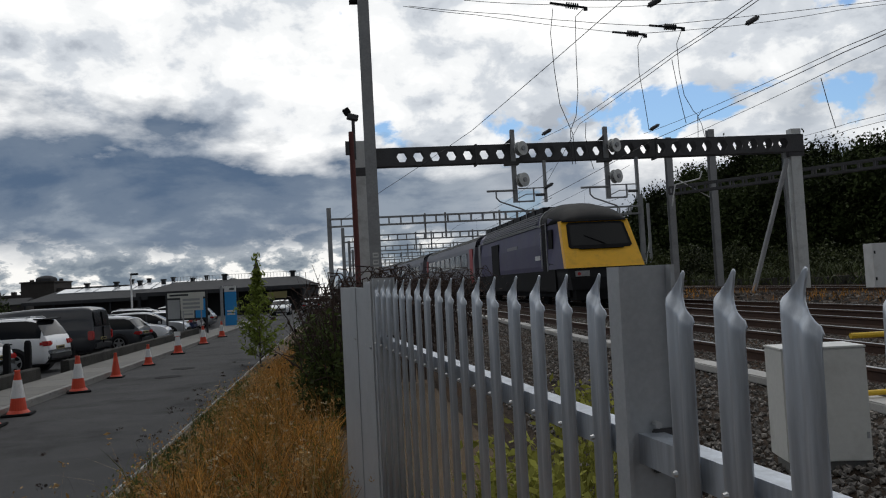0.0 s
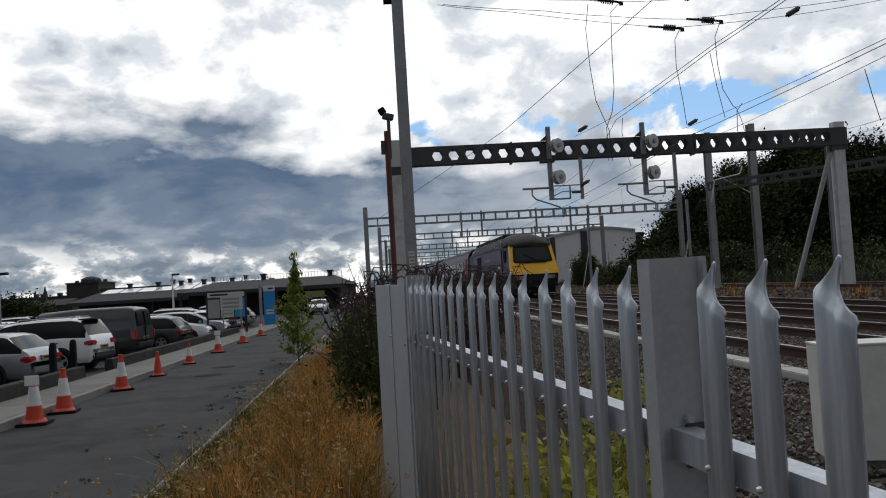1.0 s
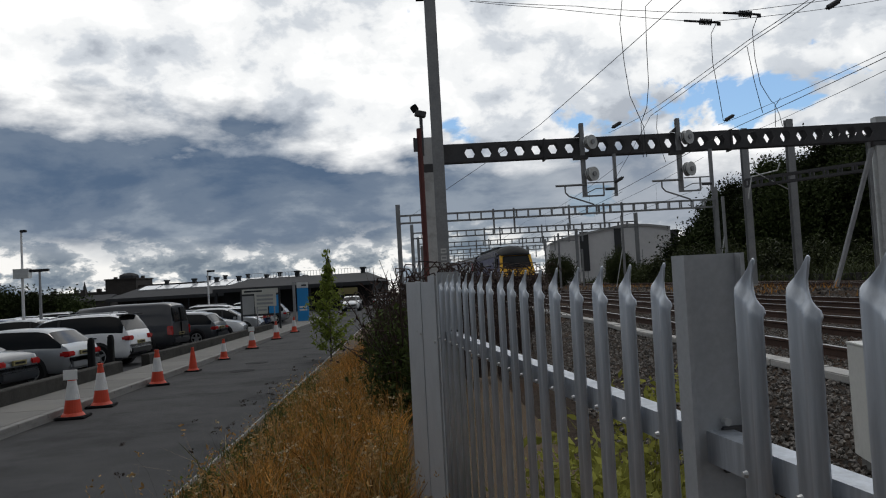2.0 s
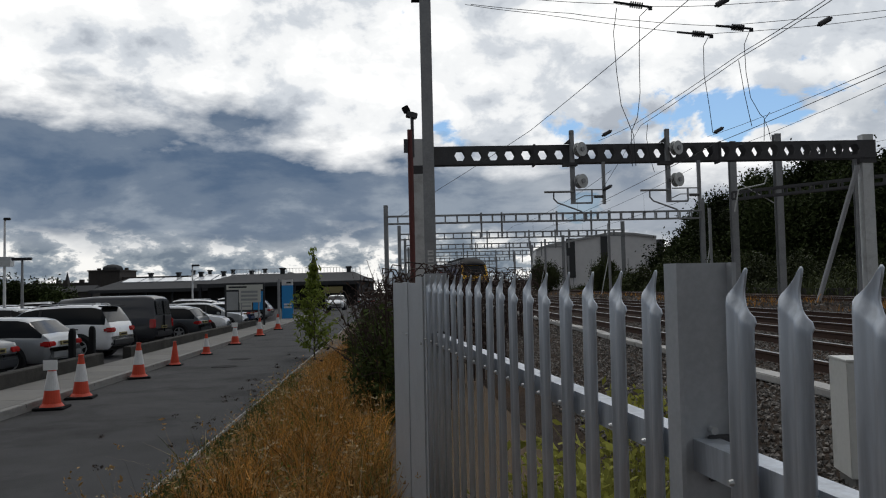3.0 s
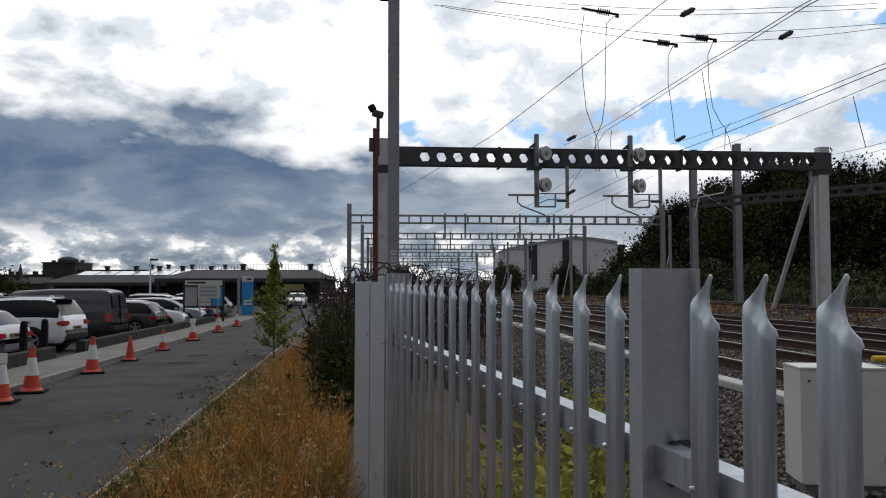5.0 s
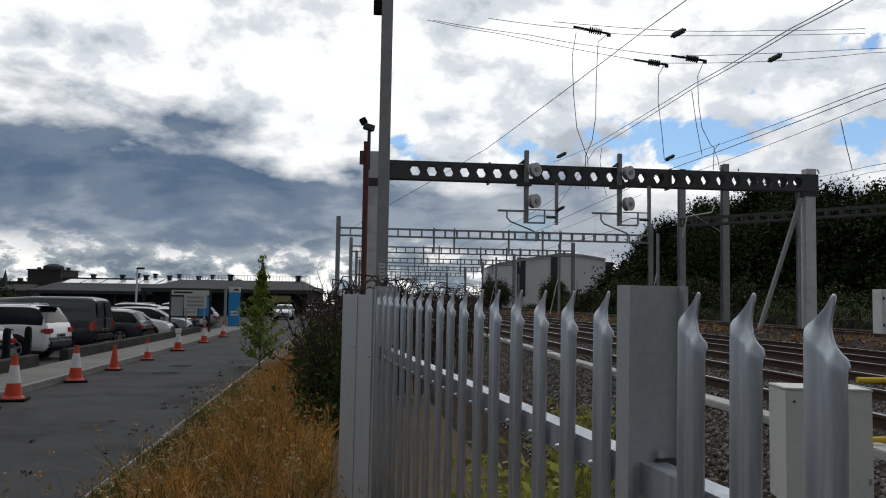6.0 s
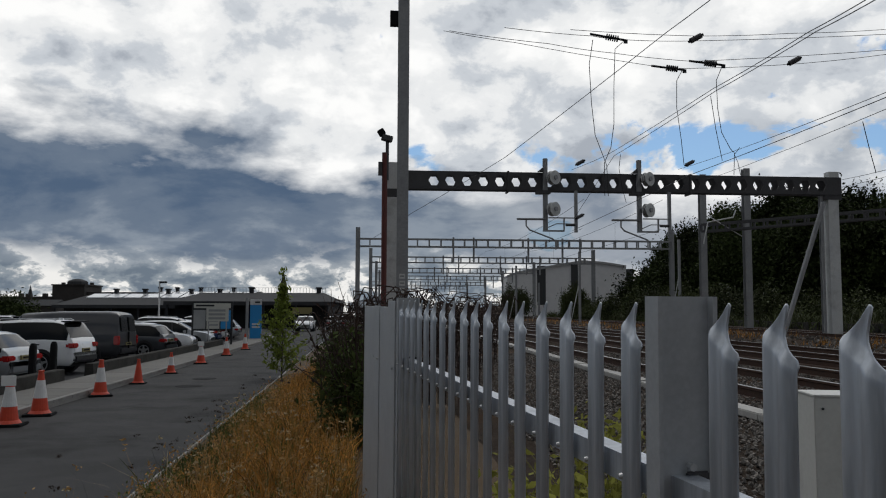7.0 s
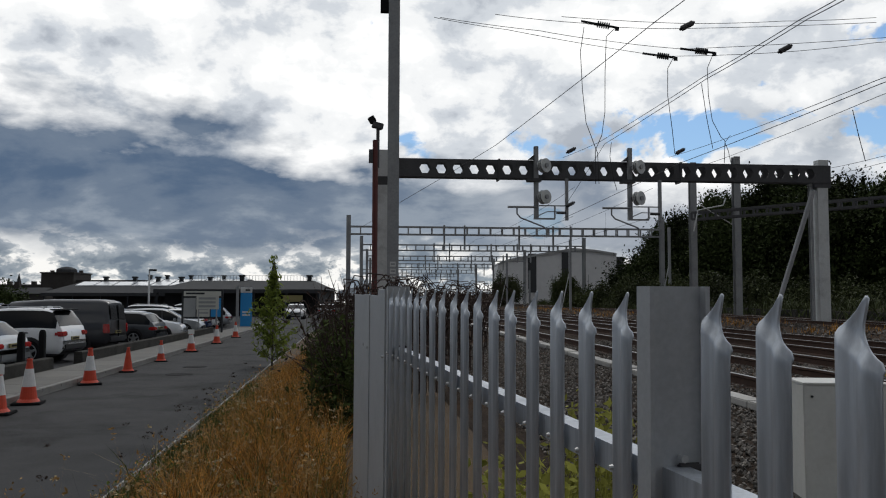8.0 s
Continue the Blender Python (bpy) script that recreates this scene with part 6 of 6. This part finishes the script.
def overhead_wires():
    cz = RAIL + 4.55
    for u in (8.7, 12.2):
        wire("contact_wire", [(u, 34, cz), (u, 66, cz), (u, 130, cz), (u, 240, cz)], 0.011, "thin dark contact wire over the track", TR, 0.03)
        wire("catenary_wire", [(u + 0.1, 34, cz + 1.3), (u, 66, cz + 1.3), (u, 130, cz + 1.3), (u, 240, cz + 1.3)], 0.011, "dark catenary wire over the track", TR, 0.35)
        for v in (41, 48, 56):
            wire("dropper", [(u + 0.05, v, cz), (u + 0.05, v, cz + 0.95)], 0.006, "thin dropper between overhead wires", TR, 0, 2)
    # wires that leave the tensioners and run back over the viewpoint
    for pts, r in (
        ([P(640, 380, 48), P(715, 331, 33), P(880, 231, 26), P(1172, 2, 17), P(1420, -190, 12)], 0.012),
        ([P(1000, 253, 33), P(1065, 225, 29), P(1255, 105, 19), P(1430, 0, 14), P(1600, -100, 11)], 0.011),
        ([P(1003, 340, 34), P(1075, 228, 27), P(1258, 110, 18.4), P(1442, 0, 13.6), P(1620, -100, 11)], 0.011),
        ([P(1190, 252, 33), P(1300, 215, 27), P(1568, 110, 16), P(1800, 20, 11)], 0.011),
        ([P(1000, 362, 34), P(1210, 262, 24), P(1568, 119, 15), P(1800, 25, 11)], 0.012),
        ([P(1240, 270, 32), P(1330, 237, 26), P(1568, 140, 17), P(1800, 45, 12)], 0.010),
        ([P(1476, 271, 34), P(1568, 250, 26), P(1800, 200, 17)], 0.012),
        ([P(1476, 284, 34), P(1568, 262, 26), P(1800, 212, 17)], 0.010),
        ([P(780, -2, 20), P(960, 22, 20), P(1080, 40, 20.3), P(1220, 55, 20.6), P(1568, 34, 21.5), P(1800, 15, 22)], 0.010),
        ([P(770, -2, 21), P(900, 20, 21), P(1145, 63, 21.2), P(1205, 68, 21.4), P(1400, 60, 21.8), P(1568, 42, 22.5), P(1800, 20, 23)], 0.010),
        ([P(880, -8, 20), P(1040, 8, 20), P(1100, 15, 20.3), P(1225, 17, 20.6), P(1568, 5, 21.5)], 0.010),
        ([P(1000, -4, 19.5), P(1225, 8, 20.6), P(1400, 3, 21), P(1568, -4, 21.5)], 0.010),
    ):
        wire("overhead_wire", pts, r, "thin dark overhead line wire", None, 0.02, 5)
    # insulators
    for (x0, y0), (x1, y1), d in (((1035, 4), (1100, 16), 20.2), ((1145, 63), (1205, 71), 21.3), ((1213, 54), (1275, 62), 20.8)):
        a, b = P(x0, y0, d), P(x1, y1, d)
        t = thing("strain_insulator", pose(0, 0, 0), "dark ribbed strain insulator on a wire", "insulator", "insulators")
        part("rod", pipe([a, b], 0.03, n=6), WIRE, t)
        for i in range(6):
            q = a.lerp(b, 0.45 + i * 0.06)
            shed_disc = tube(q, q + (b - a).normalized() * 0.025, 0.085, n=10)
            part("shed_disc", shed_disc, WIRE, t)
        part("yoke", box(-0.06, 0.04, -0.015, 0.015, -0.08, 0.02), WIRE, t, "", Matrix.Translation(b))
    for x, y, d in ((1226, 12, 20.6), (1402, 54, 21.6), (1015, 240, 31), (1210, 241, 31), (1013, 337, 34)):
        q = P(x, y, d)
        t = thing("wire_clamp", Matrix.Translation(q) @ pose(0, 0, 0, 0, -28, 0), "dark cylindrical insulator clamped on a wire", "insulator", "insulators")
        part("core", tube((-0.16, 0, 0), (0.16, 0, 0), 0.075, n=10), BOOM, t)
        part("end_cap", tube((-0.22, 0, 0), (0.22, 0, 0), 0.035, n=8), WIRE, t)
    # hanging jumper cables
    for pts, d in (
        (((1040, 15), (1033, 60), (1036, 130), (1042, 190), (1055, 226), (1062, 245), (1064, 300)), 20.4),
        (((1095, 18), (1080, 32), (1077, 100), (1076, 170), (1070, 212), (1058, 240), (1058, 300)), 20.4),
        (((1200, 72), (1190, 90), (1189, 140), (1196, 200), (1200, 245)), 21.4),
        (((1272, 64), (1261, 90), (1262, 140), (1268, 185), (1283, 215), (1290, 222), (1288, 262)), 21.0),
        (((1250, 118), (1258, 180), (1268, 236)), 21.0),
        (((1300, 212), (1290, 225), (1296, 240), (1300, 262)), 24),
        (((1087, 225), (1084, 250), (1090, 290), (1096, 312)), 26),
        (((1520, 165), (1530, 215), (1540, 258)), 18),
    ):
        wire("jumper_cable", [P(x, y, d) for x, y in pts], 0.012, "thin hanging jumper cable", None, 0, 3)


overhead_wires()


def side_portal():
    """A lattice boom behind the portal, leading off to the diverging lines."""
    a, b = P(1232, 329, 45), P(1700, 356, 36)
    ang = math.degrees(math.atan2(b.y - a.y, b.x - a.x))
    L = math.hypot(b.y - a.y, b.x - a.x)
    g = thing("side_boom", pose(a.x, a.y, 0, 0, 0, ang), "dark steel lattice boom across the diverging lines", "gantry")
    part("boom", ladder_boom(L, (a.z + b.z) / 2, 0.38, 0.7), BOOM, g)
    part("mast", i_beam(0.3, 0.3, b.z + 1, 0.025, x=L - 0.2), MASTGREY, g)
    arm = pipe([P(1232, 385, 44), P(1240, 347, 44), P(1285, 338, 43), P(1290, 325, 43)], 0.04, n=6)
    pipe([P(1245, 338, 44), P(1300, 372, 44)], 0.03, arm, 6)
    ob = part("cantilever_arm", arm, MASTPALE, None)
    tagged(ob, "pale bent tubular cantilever arm on a mast", "cantilever")


side_portal()


def mast_details():
    for i in range(3):
        part("number_tag", box(-0.07, 0.07, -0.152, -0.146, 1.95 + i * 0.17, 2.07 + i * 0.17), CONEWHITE, near_mast, "white identity plate with a bar")
        part("tag_bar", box(-0.05, 0.05, -0.156, -0.153, 1.99 + i * 0.17, 2.03 + i * 0.17), SIGNGREY, near_mast)
    part("top_bracket", box(-0.34, -0.12, -0.1, 0.1, 8.6, 8.95), BLACK, near_mast, "dark bracket near the top")
    # manhole covers and the far lineside posts
    for u, v in ((-3.87, 21.1), (-3.83, 19.0)):
        c = thing("manhole_cover", RD @ pose(u, v, 0.0), "dark iron manhole cover set in the road", "manhole cover", "manhole covers")
        part("cover", tube((0, 0, -0.02), (0, 0, 0.006), 0.3, n=24), BLACK, c)
    for x, ty, by, d in ((1012, 400, 505, 70), (900, 425, 505, 86), (940, 455, 500, 92), (1188, 378, 510, 66)):
        q = P(x, ty, d)
        t = thing("lineside_post", pose(q.x, d, 0.5), "grey steel lineside mast with a stay", "mast", "lineside posts")
        part("post", box(-0.1, 0.1, -0.1, 0.1, 0, q.z - 0.5), MASTGREY, t)
        part("stay", pipe([(-0.9, 0, 0), (0, 0, (q.z - 0.5) * 0.62)], 0.04, n=5), MASTPALE, t)


mast_details()


hst = power_car()
carriages = [coach(i == 0) for i in range(8)]


def motions():
    nose = [(0, 26.3), (0.5, 35.1), (1.0, 44.5), (1.5, 53.9), (2.0, 62.4), (2.8, 75.6), (3.5, 87), (4.5, 103.5), (6, 128), (8, 161)]
    x, z = 8.6, RAIL
    def on_track(v):
        return TR @ pose(x + bend(v), v, z, 0, 0, heading(v))

    walk(hst, [(t, on_track(v)) for t, v in nose])
    for i, c in enumerate(carriages):
        walk(c, [(t, on_track(v + 18.2 + 23.2 * i)) for t, v in nose])


motions()
